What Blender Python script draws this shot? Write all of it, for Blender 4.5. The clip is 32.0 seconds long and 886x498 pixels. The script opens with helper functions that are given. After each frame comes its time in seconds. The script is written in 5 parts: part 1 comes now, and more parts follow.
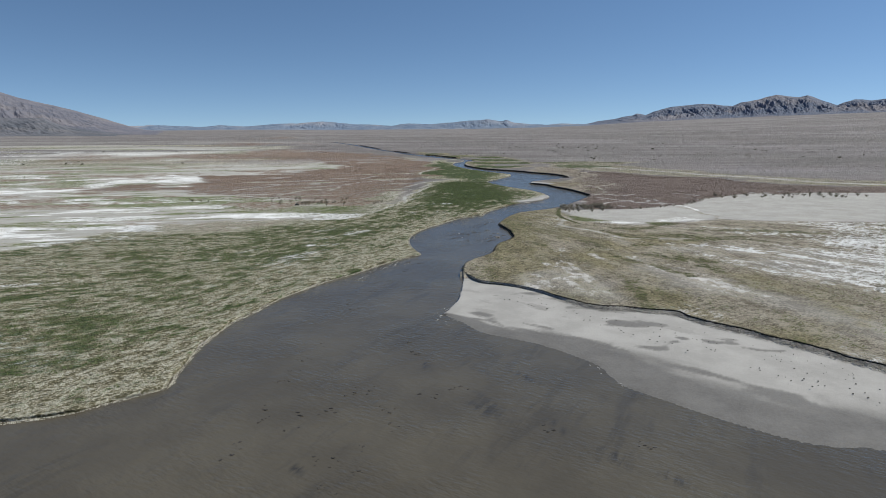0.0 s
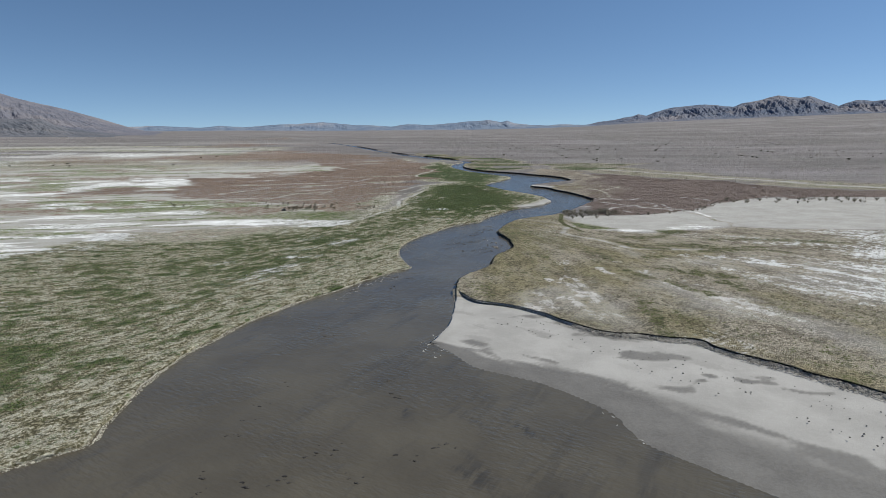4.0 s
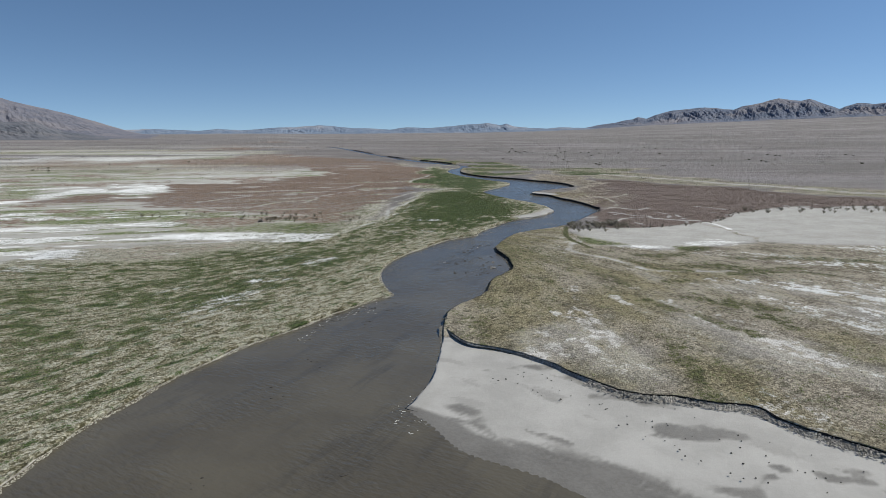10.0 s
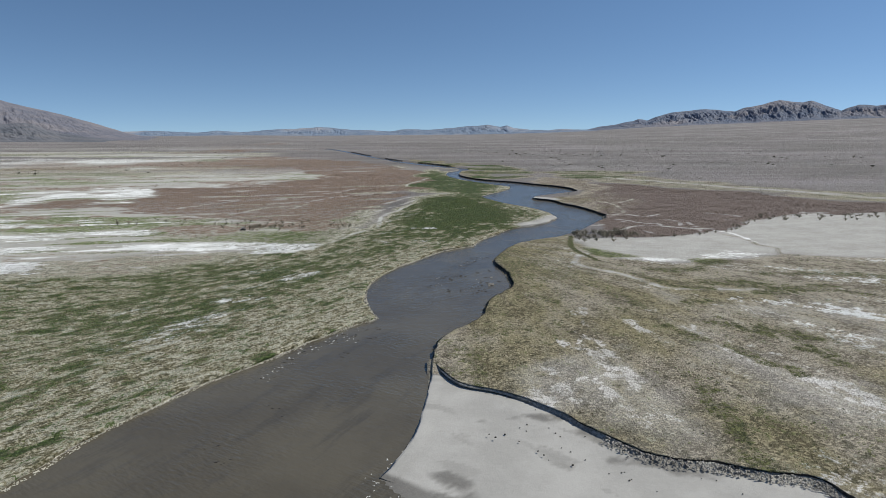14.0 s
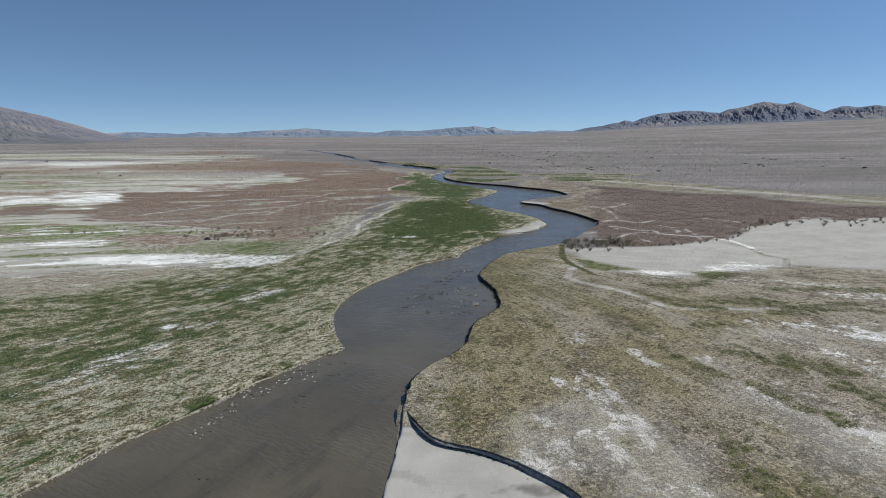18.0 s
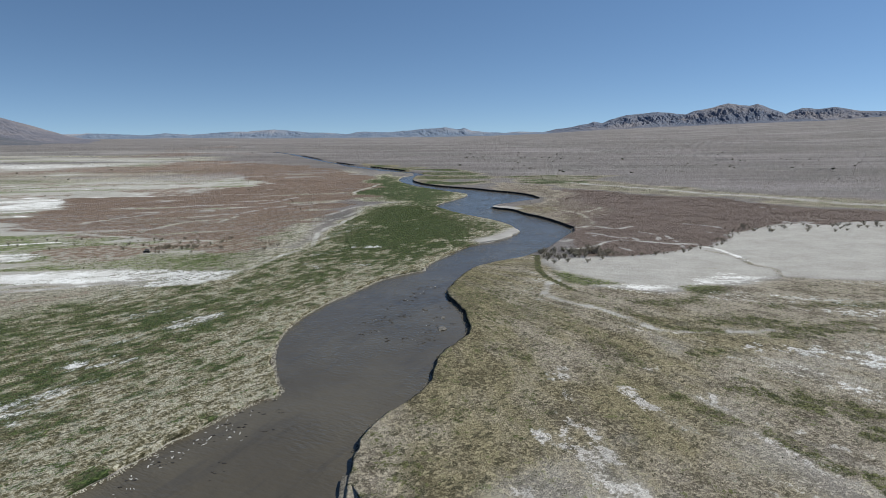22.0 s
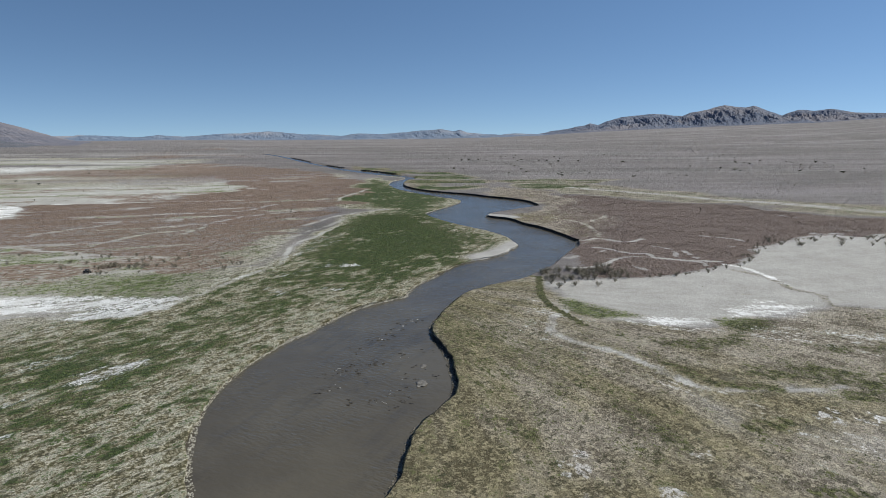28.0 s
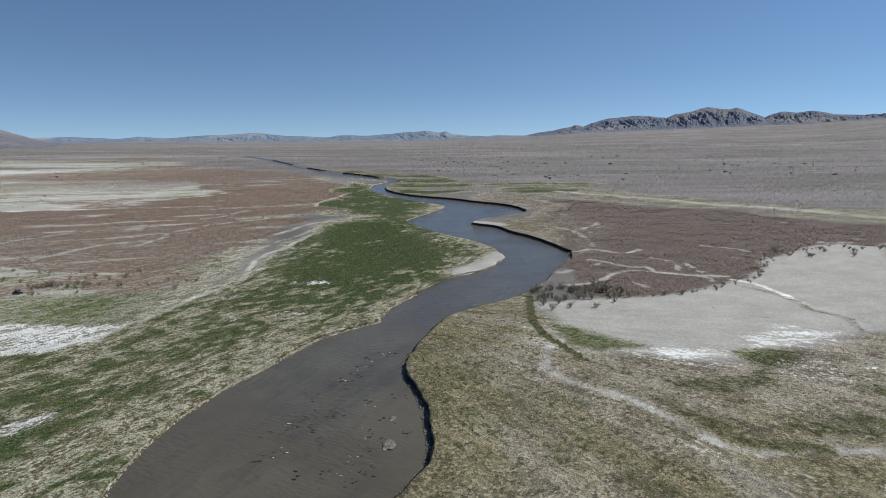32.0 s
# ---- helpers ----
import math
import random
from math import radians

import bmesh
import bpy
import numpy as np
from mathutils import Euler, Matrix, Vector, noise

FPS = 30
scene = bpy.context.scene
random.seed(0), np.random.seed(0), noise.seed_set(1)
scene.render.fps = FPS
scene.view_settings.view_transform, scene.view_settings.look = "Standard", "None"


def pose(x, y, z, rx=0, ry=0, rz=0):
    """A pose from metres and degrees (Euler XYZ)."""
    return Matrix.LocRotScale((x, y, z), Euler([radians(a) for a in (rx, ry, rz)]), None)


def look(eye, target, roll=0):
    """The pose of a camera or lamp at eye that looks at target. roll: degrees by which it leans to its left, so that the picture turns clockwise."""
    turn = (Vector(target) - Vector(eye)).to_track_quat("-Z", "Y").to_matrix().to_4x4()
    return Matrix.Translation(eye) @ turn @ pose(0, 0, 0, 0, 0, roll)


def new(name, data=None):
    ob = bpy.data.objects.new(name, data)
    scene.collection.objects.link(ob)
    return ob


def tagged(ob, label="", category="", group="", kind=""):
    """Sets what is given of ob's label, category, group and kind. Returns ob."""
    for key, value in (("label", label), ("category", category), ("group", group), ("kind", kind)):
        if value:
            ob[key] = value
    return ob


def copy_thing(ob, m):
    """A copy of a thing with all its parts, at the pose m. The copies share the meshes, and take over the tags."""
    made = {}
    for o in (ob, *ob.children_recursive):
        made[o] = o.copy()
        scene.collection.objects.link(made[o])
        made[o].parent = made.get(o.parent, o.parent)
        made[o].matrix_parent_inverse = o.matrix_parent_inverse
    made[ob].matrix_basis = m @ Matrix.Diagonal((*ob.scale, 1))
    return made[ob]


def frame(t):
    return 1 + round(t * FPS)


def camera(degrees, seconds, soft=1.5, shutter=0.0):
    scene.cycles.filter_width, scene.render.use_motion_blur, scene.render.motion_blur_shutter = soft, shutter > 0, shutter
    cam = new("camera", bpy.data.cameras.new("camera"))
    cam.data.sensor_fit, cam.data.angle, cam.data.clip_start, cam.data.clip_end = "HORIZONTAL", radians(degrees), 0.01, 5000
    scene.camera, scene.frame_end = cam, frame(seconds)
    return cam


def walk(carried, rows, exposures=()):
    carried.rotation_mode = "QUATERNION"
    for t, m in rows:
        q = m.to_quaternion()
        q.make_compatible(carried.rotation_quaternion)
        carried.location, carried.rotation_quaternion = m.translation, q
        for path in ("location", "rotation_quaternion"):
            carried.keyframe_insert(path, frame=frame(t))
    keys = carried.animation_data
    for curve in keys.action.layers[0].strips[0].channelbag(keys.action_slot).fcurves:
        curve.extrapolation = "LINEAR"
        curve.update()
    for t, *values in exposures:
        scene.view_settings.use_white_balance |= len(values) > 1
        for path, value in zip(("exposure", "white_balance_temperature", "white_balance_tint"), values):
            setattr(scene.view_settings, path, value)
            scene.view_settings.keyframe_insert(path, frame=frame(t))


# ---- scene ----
# ---------- camera ----------
LENS = 72.96
LEAN = 0.367
# seconds, x, y, z, degrees down, degrees to the right
PATH = [
    (0, -0.02, 0, 42, 11.942, -0.458),
    (1, 0.62, 4.48, 41.95, 11.944, -0.469),
    (2, 1.23, 8.98, 41.9, 11.931, -0.5),
    (3, 1.79, 13.5, 41.86, 11.905, -0.516),
    (3.5, 2.07, 15.76, 41.85, 11.889, -0.521),
    (5.5, 3.1, 24.83, 41.79, 11.806, -0.408),
    (6, 3.35, 27.1, 41.77, 11.783, -0.431),
    (7, 3.83, 31.65, 41.74, 11.734, -0.446),
    (8, 4.31, 36.2, 41.71, 11.685, -0.468),
    (9, 4.78, 40.76, 41.69, 11.637, -0.443),
    (10, 5.25, 45.32, 41.65, 11.59, -0.445),
    (11, 5.72, 49.88, 41.62, 11.545, -0.453),
    (12, 6.2, 54.45, 41.59, 11.503, -0.462),
    (13, 6.69, 59.01, 41.55, 11.463, -0.47),
    (14, 7.19, 63.58, 41.51, 11.427, -0.48),
    (14.5, 7.44, 65.87, 41.48, 11.41, -0.484),
    (16.5, 8.5, 75.01, 41.39, 11.349, -0.504),
    (17, 8.78, 77.3, 41.36, 11.335, -0.453),
    (17.5, 9.06, 79.58, 41.34, 11.322, -0.059),
    (18, 9.35, 81.87, 41.31, 11.309, 0.731),
    (18.5, 9.64, 84.16, 41.29, 11.296, 1.707),
    (19, 9.94, 86.46, 41.26, 11.284, 2.282),
    (19.5, 10.25, 88.75, 41.23, 11.272, 2.699),
    (20, 10.56, 91.04, 41.21, 11.26, 2.958),
    (20.5, 10.87, 93.34, 41.18, 11.249, 3.17),
    (21, 11.19, 95.64, 41.15, 11.237, 3.289),
    (22, 11.85, 100.25, 41.1, 11.213, 3.467),
    (23, 12.54, 104.86, 41.05, 11.189, 3.607),
    (24, 13.25, 109.5, 41, 11.164, 3.682),
    (25, 13.98, 114.14, 40.95, 11.137, 3.715),
    (25.5, 14.35, 116.48, 40.94, 11.123, 3.736),
    (27.5, 15.91, 125.86, 40.88, 11.062, 3.839),
    (28, 16.31, 128.22, 40.87, 11.045, 3.853),
    (29, 17.13, 132.96, 40.86, 11.012, 3.913),
    (29.5, 17.55, 135.35, 40.86, 10.994, 3.998),
    (30, 17.97, 137.74, 40.86, 10.976, 4.726),
    (30.5, 18.39, 140.14, 40.87, 10.958, 4.924),
    (31, 18.82, 142.55, 40.89, 10.941, 5.003),
    (31.5, 19.25, 144.97, 40.9, 10.923, 5.068),
    (32, 19.69, 147.41, 40.92, 10.905, 5.164),
]
cam = camera(LENS, 32.0, soft=0.4)
walk(cam, [(t, pose(x, y, z, 90 - d, 0, -a) @ pose(0, 0, 0, 0, 0, -LEAN)) for t, x, y, z, d, a in PATH])

# ---------- sky and sun ----------
SUN_EL, SUN_AZ = radians(50), radians(84)      # height, and bearing clockwise from +y
world = bpy.data.worlds.new("sky")
scene.world = world
world.use_nodes = True
wn = world.node_tree
sky = wn.nodes.new("ShaderNodeTexSky")
sky.sky_type = "NISHITA"
sky.sun_disc = False
sky.sun_elevation, sky.sun_rotation = SUN_EL, SUN_AZ
sky.altitude, sky.air_density, sky.dust_density, sky.ozone_density = 600, 1.0, 0.0, 1.8
# the clear desert air keeps its blue down to the hills: the sky is read a little above each direction
way = wn.nodes.new("ShaderNodeTexCoord")
lift = wn.nodes.new("ShaderNodeVectorMath")
lift.operation, lift.inputs[1].default_value, lift.inputs[2].default_value = "MULTIPLY_ADD", (1, 1, 1.7), (0, 0, 0.13)
unit = wn.nodes.new("ShaderNodeVectorMath")
unit.operation = "NORMALIZE"
wn.links.new(way.outputs["Generated"], lift.inputs[0])
wn.links.new(lift.outputs[0], unit.inputs[0])
wn.links.new(unit.outputs[0], sky.inputs[0])
deep = wn.nodes.new("ShaderNodeHueSaturation")
deep.inputs["Hue"].default_value, deep.inputs["Saturation"].default_value = 0.498, 1.09
wn.links.new(sky.outputs[0], deep.inputs["Color"])
wn.links.new(deep.outputs[0], wn.nodes["Background"].inputs[0])
wn.nodes["Background"].inputs[1].default_value = 0.108
sun = new("sun", bpy.data.lights.new("sun", "SUN"))
sun.data.energy, sun.data.angle, sun.data.color = 4.7, radians(0.53), (0.99, 0.96, 0.84)
toward = Vector((math.sin(SUN_AZ) * math.cos(SUN_EL), math.cos(SUN_AZ) * math.cos(SUN_EL), math.sin(SUN_EL)))
sun.matrix_world = look((300 * toward.x, 300 * toward.y, 300 * toward.z), (0, 0, 0))
scene.view_settings.exposure = 0.0


# ---------- noise and plan arithmetic ----------
def value_noise(x, y, seed):
    xi, yi = np.floor(x), np.floor(y)
    fx, fy = x - xi, y - yi
    fx, fy = fx * fx * (3 - 2 * fx), fy * fy * (3 - 2 * fy)
    xi, yi = xi.astype(np.int64), yi.astype(np.int64)

    def corner(a, b):
        h = (a * 374761393 + b * 668265263 + seed * 1442695041) & 0xFFFFFFFF
        h = ((h ^ (h >> 13)) * 1274126177) & 0xFFFFFFFF
        return ((h ^ (h >> 16)) & 0xFFFF) / 65535.0

    low = corner(xi, yi) * (1 - fx) + corner(xi + 1, yi) * fx
    high = corner(xi, yi + 1) * (1 - fx) + corner(xi + 1, yi + 1) * fx
    return low * (1 - fy) + high * fy


def fbm(x, y, size, seed, octaves=4):
    """Noise from about -1 to 1, with features of that size in metres."""
    total, amp, norm = np.zeros(np.shape(x)), 1.0, 0.0
    for k in range(octaves):
        total += amp * (2 * value_noise(x / size * 2 ** k + 17.3 * k, y / size * 2 ** k - 9.1 * k, seed + k) - 1)
        norm += amp
        amp *= 0.55
    return total / norm * 1.5


def smooth(a, b, v):
    u = np.clip((v - a) / (b - a), 0, 1)
    return u * u * (3 - 2 * u)


def spline(points, step=2.0):
    """A smooth line through the points, with a vertex about every step metres."""
    p = np.array(points, float)
    p = np.vstack([2 * p[0] - p[1], p, 2 * p[-1] - p[-2]])
    out = []
    for i in range(1, len(p) - 2):
        a, b, c, d = p[i - 1:i + 3]
        n = max(2, int(np.hypot(*(c - b)) / step))
        for k in range(n):
            t = k / n
            out.append(0.5 * (2 * b + (c - a) * t + (2 * a - 5 * b + 4 * c - d) * t * t + (3 * b - a - 3 * c + d) * t ** 3))
    out.append(p[-2])
    return np.array(out)


def line_distance(x, y, line, reach=60.0):
    """The distance to a line, up to reach."""
    best = np.full(x.shape, reach * reach)
    for i in range(0, len(line) - 1, 12):
        seg = line[i:i + 13]
        near = np.nonzero((x > seg[:, 0].min() - reach) & (x < seg[:, 0].max() + reach) & (y > seg[:, 1].min() - reach) & (y < seg[:, 1].max() + reach))[0]
        if not len(near):
            continue
        px, py, low = x[near], y[near], best[near]
        for (ax, ay), (bx, by) in zip(seg[:-1], seg[1:]):
            dx, dy = bx - ax, by - ay
            t = np.clip(((px - ax) * dx + (py - ay) * dy) / (dx * dx + dy * dy + 1e-9), 0, 1)
            low = np.minimum(low, (px - ax - t * dx) ** 2 + (py - ay - t * dy) ** 2)
        best[near] = low
    return np.sqrt(best)


def inside(x, y, ring):
    hit = np.zeros(x.shape, bool)
    lo, hi = ring.min(0), ring.max(0)
    near = np.nonzero((x > lo[0]) & (x < hi[0]) & (y > lo[1]) & (y < hi[1]))[0]
    px, py = x[near], y[near]
    odd = np.zeros(px.shape, bool)
    for (ax, ay), (bx, by) in zip(ring, np.roll(ring, -1, 0)):
        if ay == by:
            continue
        odd ^= ((ay > py) != (by > py)) & (px < (bx - ax) * (py - ay) / (by - ay) + ax)
    hit[near] = odd
    return hit


def patch(x, y, points, soft, reach=60.0):
    """How far inside an outline a place lies: 1 within, 0 outside, with a soft edge."""
    ring = np.array(points, float)
    d = line_distance(x, y, np.vstack([ring, ring[:1]]), reach)
    return smooth(-soft, soft, np.where(inside(x, y, ring), d, -d))


def strokes(x, y, lines, half):
    """1 on any of the lines, falling to 0 at half metres from it."""
    best = np.zeros_like(x)
    for points in lines:
        line = spline(points, 1.5)
        lo, hi = line.min(0) - half, line.max(0) + half
        near = np.nonzero((x > lo[0]) & (x < hi[0]) & (y > lo[1]) & (y < hi[1]))[0]
        if len(near):
            best[near] = np.maximum(best[near], 1 - line_distance(x[near], y[near], line, half) / half)
    return best


# ---------- the plan: the river's banks ----------
WATER = -0.6
LEFT_BANK = [(-120, 40), (-80, 73.6), (-69.5, 78.7), (-58.7, 82.2), (-49.5, 89.4), (-46.7, 92.3), (-47.6, 97.8), (-48.4, 109), (-47.8, 122.5),
             (-44.7, 131.9), (-42.4, 141), (-38.6, 149.3), (-32.4, 160.5), (-25.6, 169.5), (-20.5, 178.6), (-12.9, 188.8), (-9.5, 192.5),
             (-10.8, 196.6), (-12.9, 203.5), (-14.4, 211.3), (-14.9, 220.4), (-13.2, 230.8), (-8.9, 242.9), (-3.6, 252), (4.3, 266.4),
             (13.1, 274.7), (16.2, 276.7), (17, 280.9), (19.4, 288.4), (26.9, 300.7), (34.1, 314.2), (43.2, 321.7), (51.6, 330.1), (58.2, 343.5)]
LEFT_FAR = [(56.9, 360.9), (50.7, 377.1), (41.8, 391.7), (33.7, 410.9), (28.1, 432.7), (32.9, 448), (42.9, 466.7), (50.7, 485.8), (48.5, 497),
            (34.5, 520.3), (16.7, 557.9), (6, 601.6), (7.9, 647), (18.6, 681), (-4.9, 712), (-29, 754), (-58, 815), (-74, 862), (-104, 938),
            (-146, 1058), (-198, 1208), (-258, 1350)]
BAR_EDGE = [(110, 30), (66.4, 63), (57.3, 71.7), (49.4, 73.1), (42.7, 77.6), (35.1, 84.9), (30.5, 89.5), (28.0, 93.0), (26.7, 99.7), (22.6, 105.6),
            (17.0, 111.3), (12.4, 114.0), (7.2, 117.3), (4.6, 121.0), (2.6, 124.8), (-1.4, 130.0), (0.1, 133.0), (2.3, 140), (3.3, 148.6), (4.0, 157.7), (4.3, 166.8)]
RIGHT_BANK = [(4.3, 166.8), (4.7, 171.5), (5.6, 176.6), (7.1, 180.9), (10.6, 185.5), (14, 190.7), (15.7, 195.6), (17, 203.6), (19.1, 208.7), (22.7, 214.2),
              (24.7, 220.3), (24.6, 230.1), (24.1, 236.9), (22.7, 243.1), (22.2, 248.9), (22.6, 252.9), (25.5, 261.8), (29.7, 272), (32, 276.6),
              (36.4, 280.9), (42.6, 285.8), (51.6, 292.4), (59.4, 302.9), (64.4, 310), (69.9, 320.8), (75.2, 329.7), (80, 337.9), (82.8, 348)]
RIGHT_FAR = [(82.8, 348), (81.5, 357.9), (79.8, 367.3), (76.3, 380.4), (71, 393.7), (67.6, 408.1), (61.1, 415.7), (58, 419.6), (61.7, 428.2), (70, 436.8), (80.3, 445.7),
             (89.3, 453.3), (92.6, 459.7), (91.4, 477.3), (83.4, 494.9), (71.9, 508.5), (59.9, 526.3), (39.3, 546.9), (24.6, 572.5), (17.4, 604.4),
             (21, 644.8), (28.7, 685.8), (2, 745), (-45, 830), (-64, 870), (-94, 945), (-136, 1066), (-188, 1217), (-250, 1360)]
BAR_BANK = [(4.5, 164.8), (8.7, 156.6), (15.9, 152.5), (22.5, 146.4), (28.2, 138.8), (33.6, 133.3), (39.8, 131.9), (45.5, 129.7), (51.1, 127.6),
            (54.8, 121.7), (58.8, 117.4), (62.5, 113.3), (65.8, 109.2), (69, 105.7), (71.6, 101.5), (75.1, 97), (80.4, 88), (96, 66), (130, 30)]

left_line = spline([(-300, -430), (-250, -140), (-190, -20)] + LEFT_BANK + LEFT_FAR)
bar_line = spline([(260, -430), (200, -140), (150, -20)] + BAR_EDGE)
right_line = spline(RIGHT_BANK + RIGHT_FAR[1:])
bank_line = spline(BAR_BANK + [(200, -60), (260, -160), (330, -430)])
water_ring = np.vstack([left_line, right_line[::-1], bar_line[::-1]])
bar_ring = np.vstack([bar_line, bank_line])

MEADOW_LEFT = [(-12.7, 398), (-24, 352), (-24.5, 330), (-34, 287), (-42, 268), (-63, 260), (-97, 258), (-131, 250), (-133, 232), (-145, 205),
               (-170, 185), (-260, 170), (-420, 100), (-420, -430), (90, -430), (90, 398)]
MEADOW_DARK = [(-24, 577.7), (-4.8, 660), (24, 560), (50.6, 481.8), (31.7, 423.5), (39.6, 365.5), (50, 340), (33, 314), (21, 297), (11.0, 282),
               (-2, 266), (-16, 262), (-24, 290), (-23, 325), (-18.0, 355), (-9, 398.1), (0, 440.8), (-20, 473.3)]
MEADOW_RICH = [(-77.2, 240.6), (-55.0, 250.9), (-26.0, 227.2), (-29.4, 203.5), (-41.2, 192.1), (-54.7, 182.9), (-63.7, 188.1), (-95, 190), (-150, 195), (-130, 225)]
MEADOW_FAR = [(-42, 884), (15, 760), (54, 753), (83, 665), (90, 575), (40, 545), (25, 600), (25, 674), (-22, 766)]
MEADOW_RIGHT = [(3, 167), (10, 155), (28, 138), (52, 126), (66, 108), (81, 86), (130, 25), (200, -60), (320, -430), (520, -430), (420, 232), (140, 249), (115, 252), (95, 246), (77, 243.5),
                (60, 249), (53, 253), (50.5, 262), (52, 280), (55, 292), (42, 286), (24, 262), (21, 240), (25, 220), (14, 190)]
SHRUBS_LEFT = [(-171, 383), (-148, 360), (-115, 345), (-89, 342), (-63, 335), (-44, 350), (-31, 385), (-18, 451), (-11, 550), (-19, 627), (-33, 675),
               (-65, 757), (-120, 846), (-200, 923), (-289, 993), (-313, 902), (-263, 778), (-161, 742), (-106, 565), (-138, 540), (-170, 512), (-200, 492), (-197, 472)]
SHRUBS_LEFT_NEAR = [(-230, 392), (-176, 388), (-153, 378), (-127, 358), (-108, 345), (-100, 400), (-160, 415), (-230, 410)]
TONGUE = [(-330, 560), (-276, 622), (-235, 633), (-179, 609), (-152, 622), (-134, 662), (-108, 584), (-118, 552), (-132, 534), (-164, 519), (-203, 523), (-330, 505)]
SALT_BAND = [(-179, 272), (-148, 279), (-109, 284), (-82, 283), (-67, 283), (-50, 280), (-36, 278), (-39, 268), (-47, 261), (-57, 258.5), (-70, 258), (-88, 262), (-106, 264), (-138, 261), (-150, 249)]
SALT_NEAR = [(-200, 252), (-154, 243), (-144, 248), (-122, 253), (-116, 238), (-132, 223), (-150, 212), (-195, 212)]
SALT_MID = [(-260, 345), (-230, 343), (-199, 350), (-167, 336), (-198, 319), (-260, 322)]
SALT_THIN = [(-300, 523), (-235.7, 517), (-181, 508), (-132, 500), (-172.6, 487), (-300, 494)]
UMBER_STRIP = [(-150, 262), (-114.8, 266), (-90.4, 265.4), (-63, 259.3), (-67.7, 249), (-81.6, 238), (-98, 226), (-130, 228)]
SALT_FAR = [(-330, 372), (-265, 405), (-255, 457), (-229, 494), (-207, 509), (-190, 467), (-188, 431), (-230, 410), (-246, 374), (-330, 330)]
PAN = [(54, 286), (63, 288.5), (78.2, 289), (90.3, 288.8), (103, 292.1), (113.5, 299.3), (120.2, 302), (131.7, 313.4), (136, 323.2), (143.5, 329.7), (158.2, 337), (167.8, 344.5), (184.7, 349.5), (190.6, 342.9),
       (205.6, 350.5), (330, 352), (330, 240), (140, 250), (115, 253), (95, 248), (77, 245), (60, 250), (52, 262)]
SHRUBS_RIGHT = [(67, 300), (73, 291), (82, 289), (90.3, 288.8), (103, 292.1), (113.5, 299.3), (120.2, 302), (131.7, 313.4), (136, 323.2), (143.5, 329.7), (158.2, 337), (167.8, 344.5), (184.7, 349.5), (190.6, 342.9), (205.6, 350.5), (300, 350), (330, 370), (247, 381), (227, 400),
                (204, 441), (179, 459), (151, 480), (123, 513), (97, 440), (89, 384), (82, 344)]
SHRUBS_PALE = [(94, 571), (77, 549), (95, 460), (91, 441), (72, 400), (82, 375), (84, 341), (96, 345), (112, 400), (120, 484), (116, 531)]
STRIP_RIGHT = [(125, 521), (153, 486), (209, 450), (231, 407), (251, 386), (330, 372), (330, 400), (241, 446), (216, 497), (163, 578), (100, 609)]
PAN_WHITE = [[(68.7, 252.7), (75.1, 251.8), (83.1, 251.5), (81.1, 247.4), (72.1, 245.3), (67.8, 247.9)], [(90.6, 255.6), (102.2, 260.0), (113.8, 254.9), (97.6, 249.6), (87.7, 249.0)],
             [(63.5, 251.2), (72.1, 245.3), (81.3, 242.5), (73.8, 242.2), (64.2, 247.4)]]
PAN_GREEN = [[(52.3, 269.6), (56.7, 267.0), (62.2, 260.5), (69.8, 252.6), (58.1, 252.1), (54.0, 257.7)], [(83.4, 249.4), (90.9, 250.3), (97.6, 247.9), (92.5, 242.3), (84.0, 241.2)]]
GREEN_SPOTS = [[(-135, 329), (-106, 331), (-76, 308), (-48, 305), (-33, 309), (-42, 286), (-66, 283), (-94, 290), (-116, 299)],
               [(-385, 515), (-331, 523), (-269, 481), (-280, 428), (-330, 410)], [(-488, 826), (-383, 780), (-354, 864), (-340, 950), (-274, 877), (-273, 785), (-328, 745), (-392, 681)],
               [(92, 640), (146, 660), (199, 630), (169, 575), (150, 549), (115, 553)], [(-220, 320), (-150, 300), (-120, 330), (-180, 360), (-230, 350)]]
PALE_TRACKS = [([(-12.7, 395), (-17.3, 374), (-24.6, 355), (-25.1, 335), (-23.4, 318), (-28.6, 303.5), (-34, 287), (-38, 276.7), (-46, 266)], 1.0),
               ([(52.4, 259), (48.4, 254.4), (45, 246.3), (45.5, 243), (48, 238.5), (52.4, 234.3), (55.3, 232.3), (55.5, 228.4), (56.5, 224.7), (58.3, 222.3), (61, 218.5),
                 (64.2, 216), (67.7, 213.8), (71.7, 214.8), (75.4, 214.1), (80.7, 213.5), (86, 215.8)], 0.9),
               ([(-31, 397), (-22, 415), (-12, 430), (3, 448)], 1.7), ([(-21, 501), (-18, 531), (-10, 570)], 1.8),
               ([(84, 344), (92, 352), (98, 345), (108, 350)], 0.9), ([(66, 306), (75, 308), (90, 318), (104, 312), (116, 305)], 0.45),
               ([(140, 560), (185, 500), (232, 440), (262, 405), (320, 378)], 5.0), ([(-60, 330), (-85, 337), (-120, 352), (-160, 372)], 1.5)]
